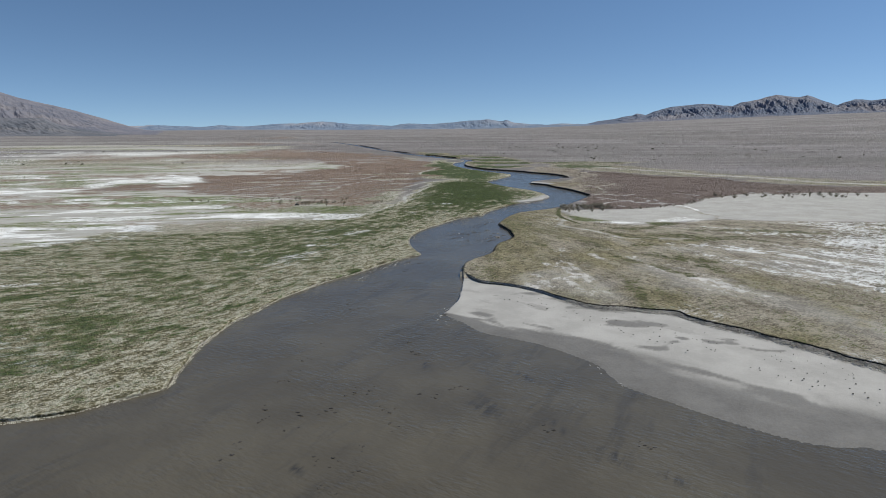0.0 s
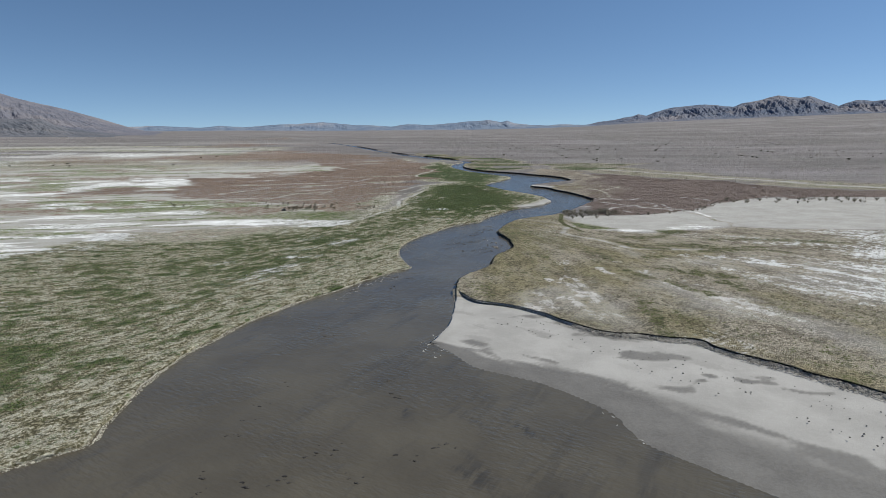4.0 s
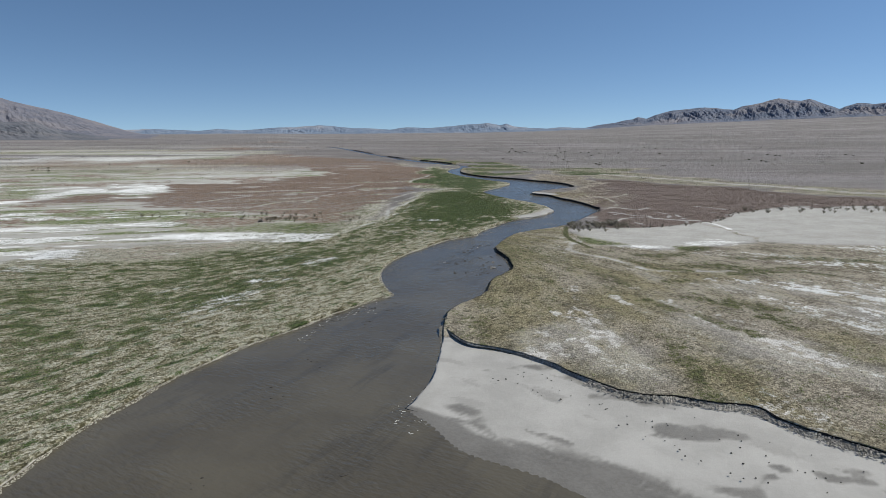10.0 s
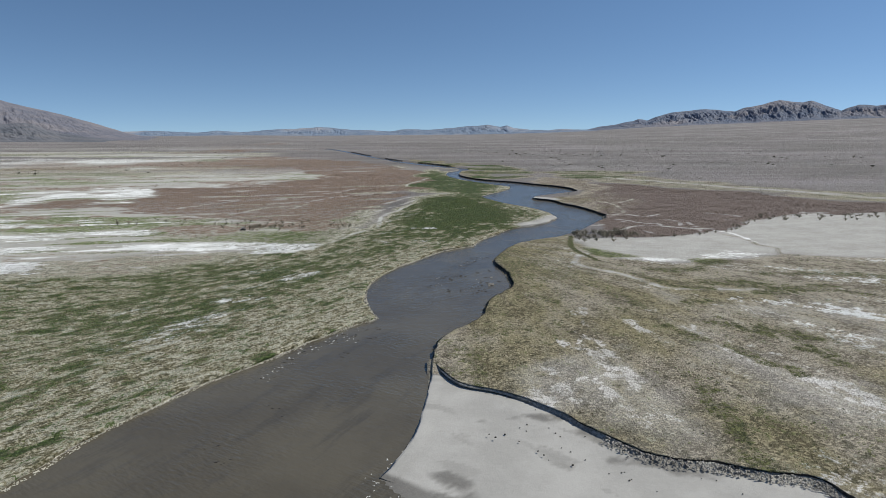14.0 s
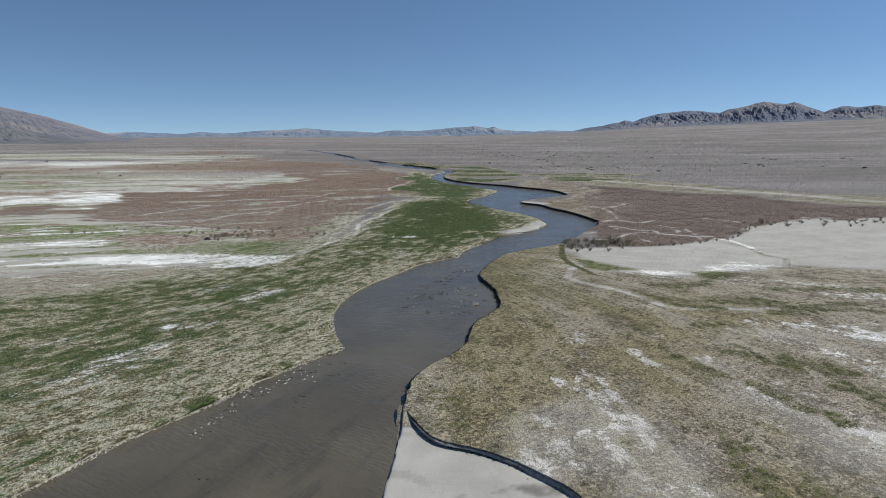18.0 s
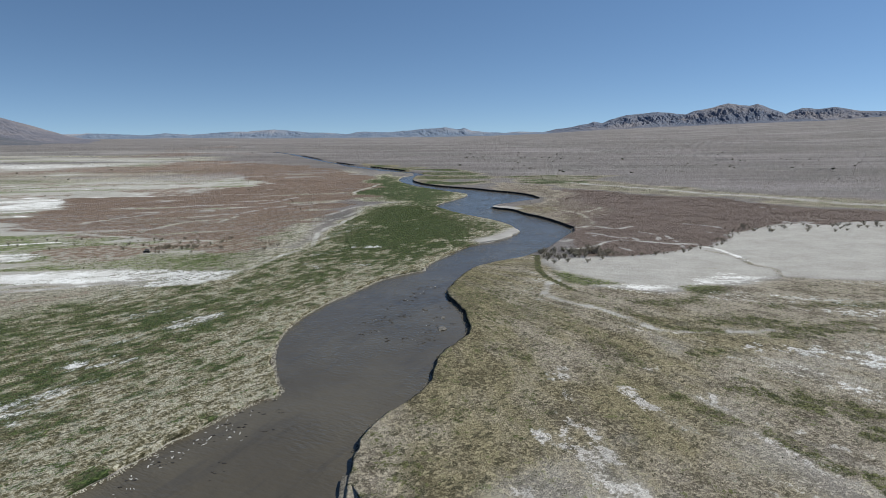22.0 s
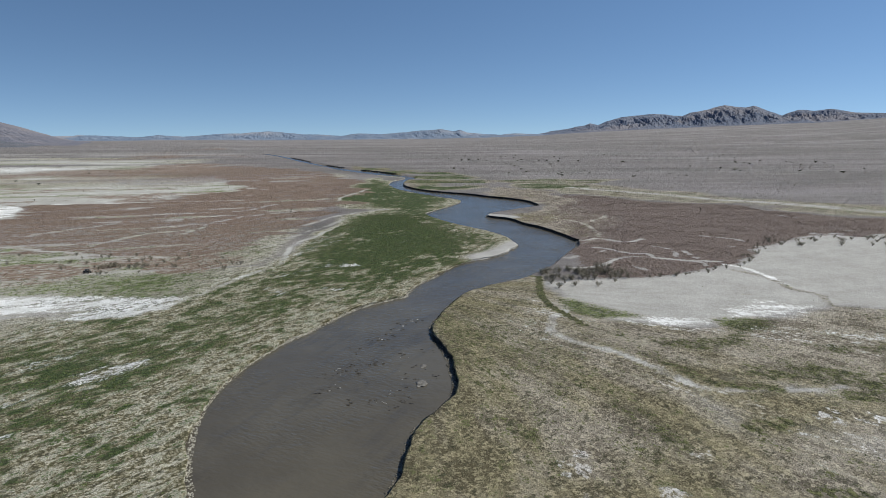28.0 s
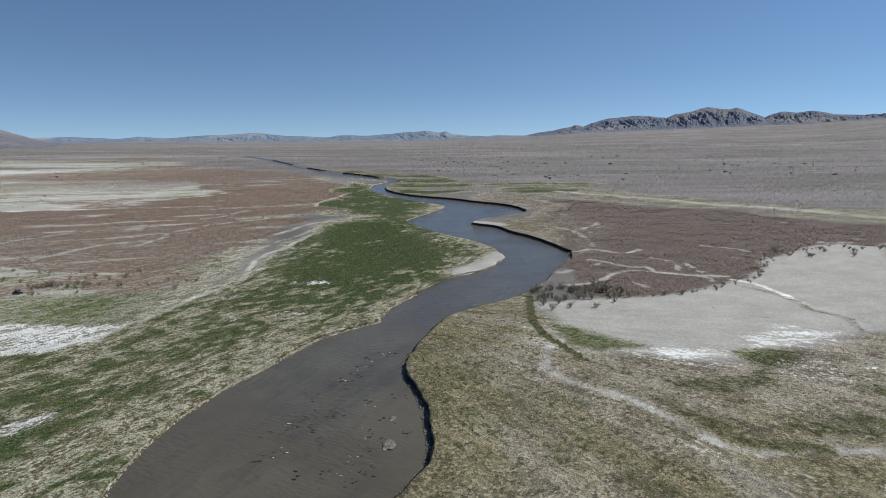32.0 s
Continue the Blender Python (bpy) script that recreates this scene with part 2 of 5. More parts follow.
# bare pinkish-grey ground within the right-hand meadow
CRUST_NEAR = [[(18.8, 162.7), (25, 166.5), (31.3, 168.9), (39.3, 172.3), (44.4, 174.1), (43.7, 161.3), (44.9, 155.4), (46.1, 147.8), (46.7, 137), (40, 133), (30.8, 138), (22, 147), (17.5, 158.2)],
              [(57.6, 185.2), (62, 179.9), (65.7, 173), (68.1, 166.9), (69.9, 159.9), (71, 150), (72.5, 140), (60, 140), (54.3, 145), (57.1, 154.7), (53.7, 160.8), (54.8, 167.6), (56.2, 177.9)],
              [(63.9, 214), (65.7, 208), (65.2, 203), (64.1, 199.5), (56.6, 200.2), (61.4, 207.1)]]
CRUST_WIDE = [[(73.3, 199.4), (93, 204), (108.9, 197), (135, 190), (150, 160), (98.7, 150), (88, 170), (89.7, 182), (83.4, 184), (75.5, 191)],
              [(67.4, 218.6), (77.8, 221.2), (86.2, 213.3), (95, 208), (81.4, 207), (75, 211.3), (71.7, 214.8)],
              [(63.8, 156.7), (70.6, 142.6), (72.5, 128.8), (76, 113), (100, 90), (96, 120), (84.6, 136.5), (81.3, 145.7), (74.4, 160.7)]]
SALT_MARKS = [[(38, 196.5), (35.9, 186.4), (32.8, 174.8)], [(28.8, 172.9), (32.4, 169.8), (34.8, 163.4), (36, 157.2)], [(35.4, 174.6), (36.4, 168.6), (37.2, 165.9)],
              [(46.6, 185.8), (49.2, 179.4)], [(58.4, 182.6), (61, 174.3)], [(63.1, 173.1), (67.1, 167.9), (69.5, 161.6), (71.5, 154)], [(58.6, 173.3), (60.6, 167.3), (62.2, 160.4)],
              [(53.4, 198.9), (54.1, 194.6)], [(20.8, 155.3), (22.5, 152.6), (23.8, 149)], [(24.7, 160.8), (28.3, 156.2)], [(31.9, 156), (33.8, 150.8), (33.7, 148.5)],
              [(38.5, 160), (39.6, 157), (38.3, 151.8)], [(26.6, 153.6), (28.1, 147.6)]]
SALT_MARKS_WIDE = [[(67.6, 154.6), (70.6, 149), (73.1, 144)], [(88.7, 197.4), (107.7, 184.1), (119.6, 159.3)], [(98.1, 172.9), (107.9, 142.9)], [(78, 204), (92, 200), (104, 192)],
                   [(-37.1, 228.7), (-31.2, 234.1)], [(-19.3, 286.9), (-14.9, 282)], [(-7.4, 281.5), (-1.9, 283.8)], [(-47.5, 206.2), (-42.4, 207.7)], [(-5.7, 313.8), (0.4, 314.9)], [(-99, 242), (-88, 241)]]
DARK_MARKS = [[(54.5, 182.8), (56.2, 177.9), (59.5, 173.3)], [(63.2, 161.9), (65.3, 160.2), (66.7, 157.8)], [(61.3, 173.2), (62.9, 165.4)], [(60.5, 230), (66.8, 217.4), (74.9, 214.7)],
              [(51.8, 204.2), (52.8, 197.2)], [(47.7, 151), (47.5, 142.6), (46.3, 131.2)], [(47.8, 211.1), (51.7, 206.8)], [(30.7, 206.4), (32.6, 202.8)], [(64.4, 201.9), (69.2, 202.6)]]
DARK_BANDS = [[(83.5, 218.7), (95.2, 215.7), (106.9, 217.2)], [(86.4, 209.8), (98.9, 213.2), (110.9, 208.3)], [(75.8, 170.3), (76.1, 162.9)], [(65.6, 184.8), (72.5, 179.3), (78.7, 174.4)],
              [(67.7, 236.4), (78.1, 236.6), (83.6, 238.7)], [(76, 220.6), (86.1, 220.3), (90, 218)], [(95, 232), (115, 230), (140, 222)]]
HEATH_CRACKS = [[(79.6, 335), (87.1, 331.2), (92.9, 321.7), (98.1, 321.1), (98.2, 313), (106.4, 308.2), (109.5, 304.2), (104.5, 291.5)], [(66.8, 312.8), (74, 319.8), (82.3, 322.9), (87.1, 331.2)],
                [(83, 314.7), (85.3, 307), (88.1, 297.8)], [(105.6, 333.8), (109.7, 325.8), (105.9, 316)], [(133, 351.8), (140.1, 345.2), (143, 339.4)], [(112.4, 323.7), (111.6, 311.4), (112.2, 306)],
                [(131.7, 330.6), (136.4, 325.4), (141.9, 329.4)], [(81.7, 338.6), (93.8, 356.6), (97, 379.6), (94.4, 395.2), (87.2, 406.2)], [(101.7, 394.3), (112.7, 410)]]
HEATH_GAPS = [[(198, 402.3), (207, 395.7), (215.7, 389.3)], [(197.9, 369.6), (196.9, 356.1)], [(177.8, 352.2), (188.1, 350.9)], [(-75.6, 378.6), (-69.4, 409.8), (-55.7, 433.7), (-32, 454.5)],
              [(-101, 354.5), (-89.5, 379.8), (-73.8, 392.4)], [(-203, 512.8), (-147.7, 499.6), (-120.8, 524.4)], [(-72, 449.3), (-56.8, 479.7)], [(-137.2, 383.8), (-115.7, 413.9), (-88.3, 423.6)],
              [(-174.6, 397), (-147.3, 398.8)], [(-128.9, 440.5), (-99.7, 452)], [(-35.3, 349.2), (-19.6, 394.1), (-3.5, 428.8)]]
# wet patches on the sandbar
DAMP_MARKS = [([(33.7, 109.2), (38.6, 107.6), (43.6, 109.9), (46, 111.6)], 1.3), ([(25.6, 108.4), (28.3, 106.9), (32.2, 106.8)], 1.7), ([(33.6, 102.5), (36.2, 99.9), (40.2, 98), (43.7, 94.6), (47, 91), (52.8, 85.9), (58, 79)], 2.4),
              ([(38.1, 101.2), (38, 99.3), (39.1, 98.6)], 0.9), ([(28.1, 133.8), (34.8, 132.5), (44.4, 131.1), (49.3, 128.6)], 2.2), ([(34.9, 123.1), (40.9, 121.9), (45, 120.9)], 1.7), ([(51.6, 111.5), (56, 110.7)], 1.4),
              ([(56.1, 108.3), (63.4, 106.7)], 0.9), ([(16.5, 123.2), (20.6, 120), (22.1, 119)], 0.8), ([(6.5, 129), (10.7, 120.1), (15.3, 114.3), (20.7, 111.7), (26, 106.9), (32.4, 103.2)], 2.4),
              ([(12.6, 145.7), (22.5, 144)], 1.6), ([(26.6, 142.4), (31.1, 133.8)], 1.6)]
WASH = [(114.8, 302), (118, 298), (119, 288), (118, 277), (119.3, 272), (120.3, 266), (119.5, 260)]
GULLY = [(113.7, 294), (116.8, 288.7), (118, 279), (116.7, 273), (120.3, 266.5), (116.6, 258.5), (117.9, 255.3), (126, 252)]
DITCH = [(54.6, 291.5), (52.2, 280.3), (50.5, 270), (51, 262.4), (52.9, 254.6), (54.5, 248)]
TYRES = [(116, 292), (121.3, 298.4), (128, 306.1), (137.1, 316.9), (147, 328)]
SHOALS = [(2.6, 90, 17, 2.7, -60), (-4.4, 102.2, 8.3, 0.9, -75), (2.9, 102.2, 10.5, 1.6, -47), (14.2, 81.4, 11.7, 1.3, -68), (20.2, 73.2, 9.2, 1.3, -64), (25.8, 73.2, 6, 0.7, -28),
          (26.4, 67.2, 6, 1.2, -56), (-19.9, 69, 6, 0.9, -58), (11.1, 98.6, 12, 1, -55), (8.8, 245.4, 11.4, 1.7, -64), (15, 258.6, 7, 1, -64), (11.2, 244.9, 11, 1.3, -66), (7.4, 222.7, 5.1, 0.6, -69),
          (6, 222.4, 4.6, 0.4, -68), (16.1, 222.6, 4.7, 0.6, -63), (12.6, 248.8, 5.6, 1.2, -52), (10.3, 231.3, 5.4, 0.7, -66), (9.1, 225.8, 5.2, 0.5, -74)]
CENTRE_Y = [0, 60, 130, 200, 260, 330, 400, 450, 500, 560, 600, 680, 830, 1350, 5000]
CENTRE_X = [0, 0, -20, 0, 12, 45, 60, 62, 60, 30, 15, 20, -40, -250, -1500]
FAN_AZ, FAN_Z = [8, 12.85, 18.15, 24.85, 28.94, 35.12, 40.15, 60], [0, 13, 40, 60, 73, 89, 118, 150]


# ---------- heights ----------
def rise(x, y, on_right):
    """The level of the land away from the river's edge."""
    r = np.hypot(x, y)
    z = 0.12 * fbm(x, y, 30, 5, 3) + 0.5 * fbm(x, y, 400, 8, 2) * smooth(300, 900, r)
    z = z + np.where(on_right, 0.3 + 0.42 * smooth(8, 34, x) * smooth(200, 150, y) + 0.12 * smooth(315, 350, y) * smooth(900, 500, y), 0.0)
    az = np.degrees(np.arctan2(x, np.maximum(y, 1)))
    z = z + np.interp(az, FAN_AZ, FAN_Z) * smooth(1200, 5000, r) ** 1.3
    z = z - 8 * smooth(900, 4500, r) * smooth(14, 6, np.abs(az + 5))
    z = z + 20 * smooth(1500, 3600, r) * smooth(-24, -36, az)
    return z


def survey(x, y):
    """The ground's height at each place, and its distances to the banks."""
    dl, dr = line_distance(x, y, left_line), line_distance(x, y, right_line)
    db, dk = line_distance(x, y, bar_line), line_distance(x, y, bank_line)
    wet = inside(x, y, water_ring)
    bar = inside(x, y, bar_ring)
    near = np.minimum(dl, np.minimum(dr, db)) < 59
    on_right = np.where(near, np.minimum(dr, db) < dl, x > np.interp(y, CENTRE_Y, CENTRE_X)) | bar
    on_right = np.where(y < 170, x > 0, on_right)
    land = rise(x, y, on_right)
    edge = np.minimum(dl, dr)
    z = land + (-1.4 - land) * smooth(1.5, 0.1, edge)
    sand = WATER - 0.02 + 0.09 * smooth(0, 1.2, db) + 0.3 * smooth(0, 24, db) + 0.04 * fbm(x, y, 9, 3, 3) * smooth(1, 5, db)
    z = np.where(bar, sand + 0.12 * smooth(6, 0, dk), z)
    z = np.where((dk < 1.5) & ~bar, land + (-0.3 - land) * smooth(1.5, 0.1, dk), z)
    z = np.where(wet, np.where(db < np.minimum(dr, dl), np.maximum(-1.4, WATER - 0.045 * db), -1.4), z)
    return z, dl, dr, db, dk, wet, bar, on_right


def streak_noise(x, y, on_right, size, seed, stretch=0.3, octaves=5):
    """Noise drawn out along the river, flatter away from it, and fanwise on the right-hand meadow."""
    off = smooth(-45, -100, x)
    along = fbm((0.6 * x + 0.8 * y) * stretch, 0.6 * y - 0.8 * x, size, seed, octaves)
    flat = fbm((0.96 * x + 0.28 * y) * stretch, 0.96 * y - 0.28 * x, size, seed + 20, octaves)
    fx, fy = x - 15.0, 290.0 - y
    fan = fbm(np.hypot(fx, fy) * stretch, np.arctan2(fx, fy) * 110.0, size, seed + 40, octaves)
    return np.where(on_right, fan, along * (1 - off) + flat * off)


def cover(x, y, s=None):
    """What covers the ground: eight weights from 0 to 1 at each place."""
    z, dl, dr, db, dk, wet, bar, on_right = s if s else survey(x, y)
    far_off = smooth(320, 460, y)
    wx, wy = x + (4 + 9 * far_off) * fbm(x, y, 30, 21, 5), y + (5 + 16 * far_off) * fbm(x * 0.6, y, 34, 31, 5)
    near = np.minimum(dl, np.minimum(dr, db))
    left = ~on_right
    clump = 0.22 * streak_noise(x, y, on_right, 7.0, 300, 0.35, 3) + 0.85 * streak_noise(x, y, on_right, 1.7, 305, 0.55, 3)
    sweep = streak_noise(x, y, on_right, 9.0, 320, 0.22)
    level_streak = 0.5 * fbm((x * 0.97 + y * 0.22) * 0.2, y * 0.97 - 0.22 * x, 16, 340, 4) + 0.85 * fbm((x * 0.98 + y * 0.17) * 0.22, y * 0.98 - 0.17 * x, 4.5, 346, 5)
    wy = wy + 7 * level_streak * smooth(-30, -80, x) * left
    dark = patch(wx, wy, MEADOW_DARK, 14)
    ml = patch(wx, wy, MEADOW_LEFT, 4) * left
    mr = patch(wx, wy, MEADOW_RIGHT, 3) * (on_right & ~bar)
    far = patch(wx, wy, MEADOW_FAR, 10)
    spots = np.zeros_like(x)
    for ring in GREEN_SPOTS:
        spots = np.maximum(spots, patch(wx, wy, ring, 9 if ring[0][1] < 700 else 25))
    spots = spots * np.where(y > 500, smooth(-0.5, 0.3, fbm(x * 0.3, y, 45, 57, 5)), 1)
    pan = patch(wx, wy, PAN, 2.5)
    heath = np.maximum(patch(wx, wy, SHRUBS_LEFT, 10), patch(wx, wy, SHRUBS_LEFT_NEAR, 10)) * (1 - patch(wx, wy, TONGUE, 6)) * left
    shrubs = (0.62 + 0.14 * smooth(370, 470, y)) * smooth(-0.15, 0.25, 1.15 * heath - 0.62 + 0.3 * fbm(x, y, 50, 344, 3) + 0.95 * fbm((x + 0.2 * y) * 0.14, y - 0.2 * x, 7.5, 345, 5)) * smooth(0.02, 0.25, heath)
    shrubs = np.maximum(shrubs, patch(wx, wy, SHRUBS_RIGHT, 2.5))
    shrubs = np.maximum(shrubs * (1 - 0.45 * patch(wx, wy, SHRUBS_PALE, 9)), 0.34 * patch(wx, wy, SHRUBS_PALE, 6)) * ~wet
    shrubs = np.maximum(shrubs, 0.66 * smooth(0.0, 0.6, fbm(x, y, 200, 44, 4) + 0.15) * left * smooth(-620, -420, x) * smooth(560, 800, y) * smooth(-30, -60, x - np.interp(y, CENTRE_Y, CENTRE_X)))
    crusted = np.maximum.reduce([patch(wx, wy, SALT_BAND, 8), patch(wx, wy, SALT_NEAR, 8), 0.8 * patch(wx, wy, SALT_MID, 9), patch(wx, wy, SALT_FAR, 14), 0.8 * patch(wx, wy, SALT_THIN, 10)]) * left
    out_flat = left * smooth(-80, -120, x) * smooth(700, 420, y) * smooth(190, 240, y) * (1 - heath)
    salt = 0.8 * smooth(-0.12, 0.42, (0.45 + 0.45 * smooth(-85, -140, x)) * level_streak + np.maximum(crusted, 0.38 * out_flat) - 0.47) * smooth(0.05, 0.3, np.maximum(crusted, out_flat))
    for ring in PAN_WHITE:
        salt = np.maximum(salt, 0.58 * patch(x * 0.5 + wx * 0.5, y * 0.5 + wy * 0.5, ring, 4))
    streaky = smooth(28, 70, x) * mr
    salt = np.maximum(salt, streaky * 0.6 * smooth(-0.35, 0.85, 0.6 * sweep + 0.5 * fbm(x, y, 40, 71, 3) - 0.1 + 0.3 * smooth(75, 125, x)))
    salt = np.maximum(salt, ml * 0.55 * smooth(-0.2, 0.8, 0.7 * sweep + 0.5 * fbm(x, y, 30, 77, 3) - 0.05) * smooth(8, 40, dl) * (1 - 0.7 * dark))
    green = np.zeros_like(x)
    for ring in PAN_GREEN:
        green = np.maximum(green, patch(x * 0.6 + wx * 0.4, y * 0.6 + wy * 0.4, ring, 2.5))
    rich = patch(wx, wy, MEADOW_RICH, 14) * left
    grass = np.maximum.reduce([0.66 * ml, 0.8 * dark * left, 0.7 * rich, 0.88 * far * smooth(-0.45, 0.05, fbm(x * 0.4, y, 26, 55, 4)), 0.75 * spots * left, 0.66 * mr * (1 - 0.3 * streaky), 0.8 * green, 0.85 * spots * on_right])
    strip = patch(wx, wy, STRIP_RIGHT, 10)
    grass = np.maximum(grass, 0.34 * strip)
    grass = np.maximum(grass, 0.62 * patch(wx, wy, SHRUBS_PALE, 6))
    flats = left * smooth(800, 560, y) * smooth(-20, -50, x) * (1 - ml) * (1 - shrubs)
    grass = np.maximum(grass, flats * 0.85 * smooth(-0.05, 0.3, 0.6 * fbm((x + 0.2 * y) * 0.14, y - 0.15 * x, 24, 91, 3) + 0.6 * fbm((x + 0.2 * y) * 0.14, y - 0.2 * x, 7, 93, 4) + 0.6 * spots + 0.02 + 0.42 * smooth(-75, -45, x)))
    share = 0.5 + 0.36 * fbm(x, y, 40, 51, 4)
    share_left = share * (0.5 + 0.5 * smooth(3, 26, dl)) - 0.1 * smooth(22, 4, dl) + dark * (0.62 + 0.3 * smooth(300, 350, y) + 0.6 * fbm(x, y, 13, 53, 4)) + 0.08 * rich + 0.8 * far
    share_right = 0.2 + 0.22 * share + 0.35 * smooth(0.15, 0.6, fbm(x * 0.3, y, 30, 52, 4)) + 0.5 * far
    khaki = np.where(on_right, 0.45 + 0.55 * (1 - smooth(-0.4, 0.5, clump + 1.4 * (share_right - 0.5))), 0.1 + 0.85 * (1 - smooth(-0.5, 0.5, clump + 1.0 * (share_left - 0.6))))
    khaki = khaki * (1 - 0.75 * far * smooth(-0.4, 0.3, fbm(x * 0.5, y, 30, 54, 4)))
    khaki = np.where(green > 0.3, 0.1, np.where(on_right & (np.maximum(spots, strip) > 0.2), 0.2, khaki))
    khaki = np.where(left & (x < -40) & (ml < 0.5), 0.15 + 0.5 * khaki, khaki)
    bare = np.zeros_like(x)
    for ring in CRUST_NEAR:
        bare = np.maximum(bare, patch(wx, wy, ring, 4.5))
    for ring in CRUST_WIDE:
        bare = np.maximum(bare, patch(wx, wy, ring, 8))
    bare = np.where(bar, 0, bare * smooth(-0.8, 0.5, sweep + 0.7 * clump + 0.9 * (bare - 0.4)))
    grass = grass * (1 - 0.5 * bare)
    salt = np.maximum(salt, 0.34 * bare * smooth(-0.3, 0.7, sweep + 0.3 * clump))
    pale = np.maximum.reduce([0.9 * pan, patch(wx, wy, TONGUE, 6) * left, 0.45 * bare])
    pale = pale * (1 - 0.4 * green)
    umber = patch(wx, wy, UMBER_STRIP, 8) * left
    khaki, shrubs = np.maximum(khaki, 0.95 * umber), np.maximum(shrubs, 0.28 * umber * (1 - salt))
    pale = np.maximum(pale, 0.4 * umber)
    pale = np.maximum(pale, (0.9 - 0.3 * smooth(-80, -50, x)) * flats)
    shrubs = np.maximum(shrubs, 0.6 * flats * smooth(0.0, 0.3, fbm(x * 0.5, y, 16, 97, 5) - 0.1 + 0.28 * smooth(-70, -40, x)) * smooth(285, 310, y))
    pale = np.maximum(pale, 0.8 * smooth(0.9, 0.15, np.minimum(dl, 60) + 0.6 * np.abs(clump)) * left * smooth(0, 0.2, near))
    outer = left * smooth(-150, -330, x + 90 * fbm(x, y, 260, 358, 4) + 0.1 * (y - 600)) * smooth(420, 560, y) * smooth(1700, 1000, y)
    pale = np.maximum(pale, 0.95 * smooth(-0.3, 0.3, fbm(x * 0.18, y, 75, 348, 5)) * outer)
    grass = np.maximum(grass, 0.75 * smooth(0.15, 0.5, fbm(x * 0.2, y, 48, 352, 5)) * outer * smooth(1500, 900, y))
    salt = np.maximum(salt, 0.5 * smooth(0.1, 0.6, fbm(x * 0.15, y, 60, 356, 5)) * outer * smooth(1300, 800, y))
    for points, half in PALE_TRACKS:
        d = line_distance(x + (wx - x) * (1.1 if half in (0.9, 0.45) else 0.35), y + (wy - y) * (1.1 if half in (0.9, 0.45) else 0.35), spline(points), 20) + 0.9 * np.abs(fbm(x, y, 4, 98, 4)) * min(half, 1.5)
        t = smooth(half * 1.5, half * 0.4, d) * np.clip(0.78 + 0.8 * fbm(x, y, 6, 95, 4), 0, 1)
        pale, grass, shrubs = np.maximum(pale, t), grass * (1 - 0.9 * t), shrubs * (1 - t)
    rut = np.abs(line_distance(x, y, spline(TYRES), 20) - 0.6)
    t = smooth(0.45, 0.2, rut)
    pale, grass, shrubs = np.maximum(pale, t), grass * (1 - t), shrubs * (1 - smooth(1.4, 0.9, rut))
    d = line_distance(x, y, spline(WASH), 20)
    t = smooth(1.5, 0.4, d + 0.6 * np.abs(fbm(x, y, 3, 99, 3)))
    pale, salt, shrubs = np.maximum(pale, t), np.maximum(salt, 0.62 * t * (y > 276)), shrubs * (1 - t)
    mx, my = wx * 0.4 + x * 0.6, wy * 0.4 + y * 0.6
    mark = np.maximum(strokes(mx, my, SALT_MARKS, 3.4), strokes(mx, my, SALT_MARKS_WIDE, 5))
    salt = np.maximum(salt, np.where(bar, 0, 0.6 * smooth(0.1, 0.95, mark * (0.75 + 1.0 * clump))))
    mark = np.maximum(strokes(mx, my, DARK_MARKS, 3.2), strokes(mx, my, DARK_BANDS, 5.5))
    t = smooth(0.2, 0.75, mark + 0.35 * clump)
    grass, khaki, pale, salt = np.maximum(grass, 0.74 * t), khaki * (1 - 0.55 * t), pale * (1 - 0.85 * t), salt * (1 - 0.7 * t)
    mark = strokes(x + 0.25 * (wx - x), y + 0.25 * (wy - y), HEATH_CRACKS, 1.6)
    mark = np.maximum(mark, strokes(mx, my, HEATH_GAPS, 2.6))
    t = smooth(0.12, 0.6, mark * (0.62 + 1.5 * fbm(x, y, 3.4, 102, 4)))
    shrubs, pale = shrubs * (1 - t), np.maximum(pale, 0.7 * t)
    ditch = smooth(0.52, 0.1, np.minimum(line_distance(x, y, spline(DITCH), 20), line_distance(x, y, spline(GULLY), 20) + 0.28) + 0.2 * np.abs(clump))
    grass, khaki, salt, pale = np.maximum(grass, 0.9 * ditch), khaki * (1 - 0.7 * ditch), salt * (1 - ditch), pale * (1 - ditch)
    sand = (bar | (wet & (db < np.minimum(dr, dl)))).astype(float)
    sand = np.maximum(sand, np.where(left, smooth(9, 3, line_distance(x, y, spline([(43, 322), (52, 331), (60, 346)]), 20)), 0))
    sand = np.maximum(sand, np.where(on_right, smooth(6, 2, line_distance(x, y, spline([(57, 419), (64, 418), (69, 412)]), 20)), 0))
    wash_line = fbm((0.8 * x - 0.6 * y) * 0.3, (0.6 * x + 0.8 * y) * 1.1, 4.5, 86, 5)
    damp = sand * np.clip(smooth(2.0 + 21 * smooth(136, 98, y), 0.5, db + (0.6 + 3.0 * smooth(130, 112, y)) * wash_line) + 0.4 * smooth(0.2, 0.5, wash_line - 0.24 + 0.26 * smooth(14, 5, db) * smooth(140, 120, y)), 0, 1)
    shore_side = np.nonzero(sand > 0.5)[0]
    sx, sy = x[shore_side], y[shore_side]
    comb = fbm((0.8 * sx - 0.6 * sy) * 0.22, 0.6 * sx + 0.8 * sy, 2.2, 104, 4)
    sx, sy = sx + 1.6 * fbm(sx * 0.5, sy, 5, 106, 4), sy + 1.4 * fbm(sx * 0.35, sy, 4, 105, 4)
    wet_mark = damp[shore_side]
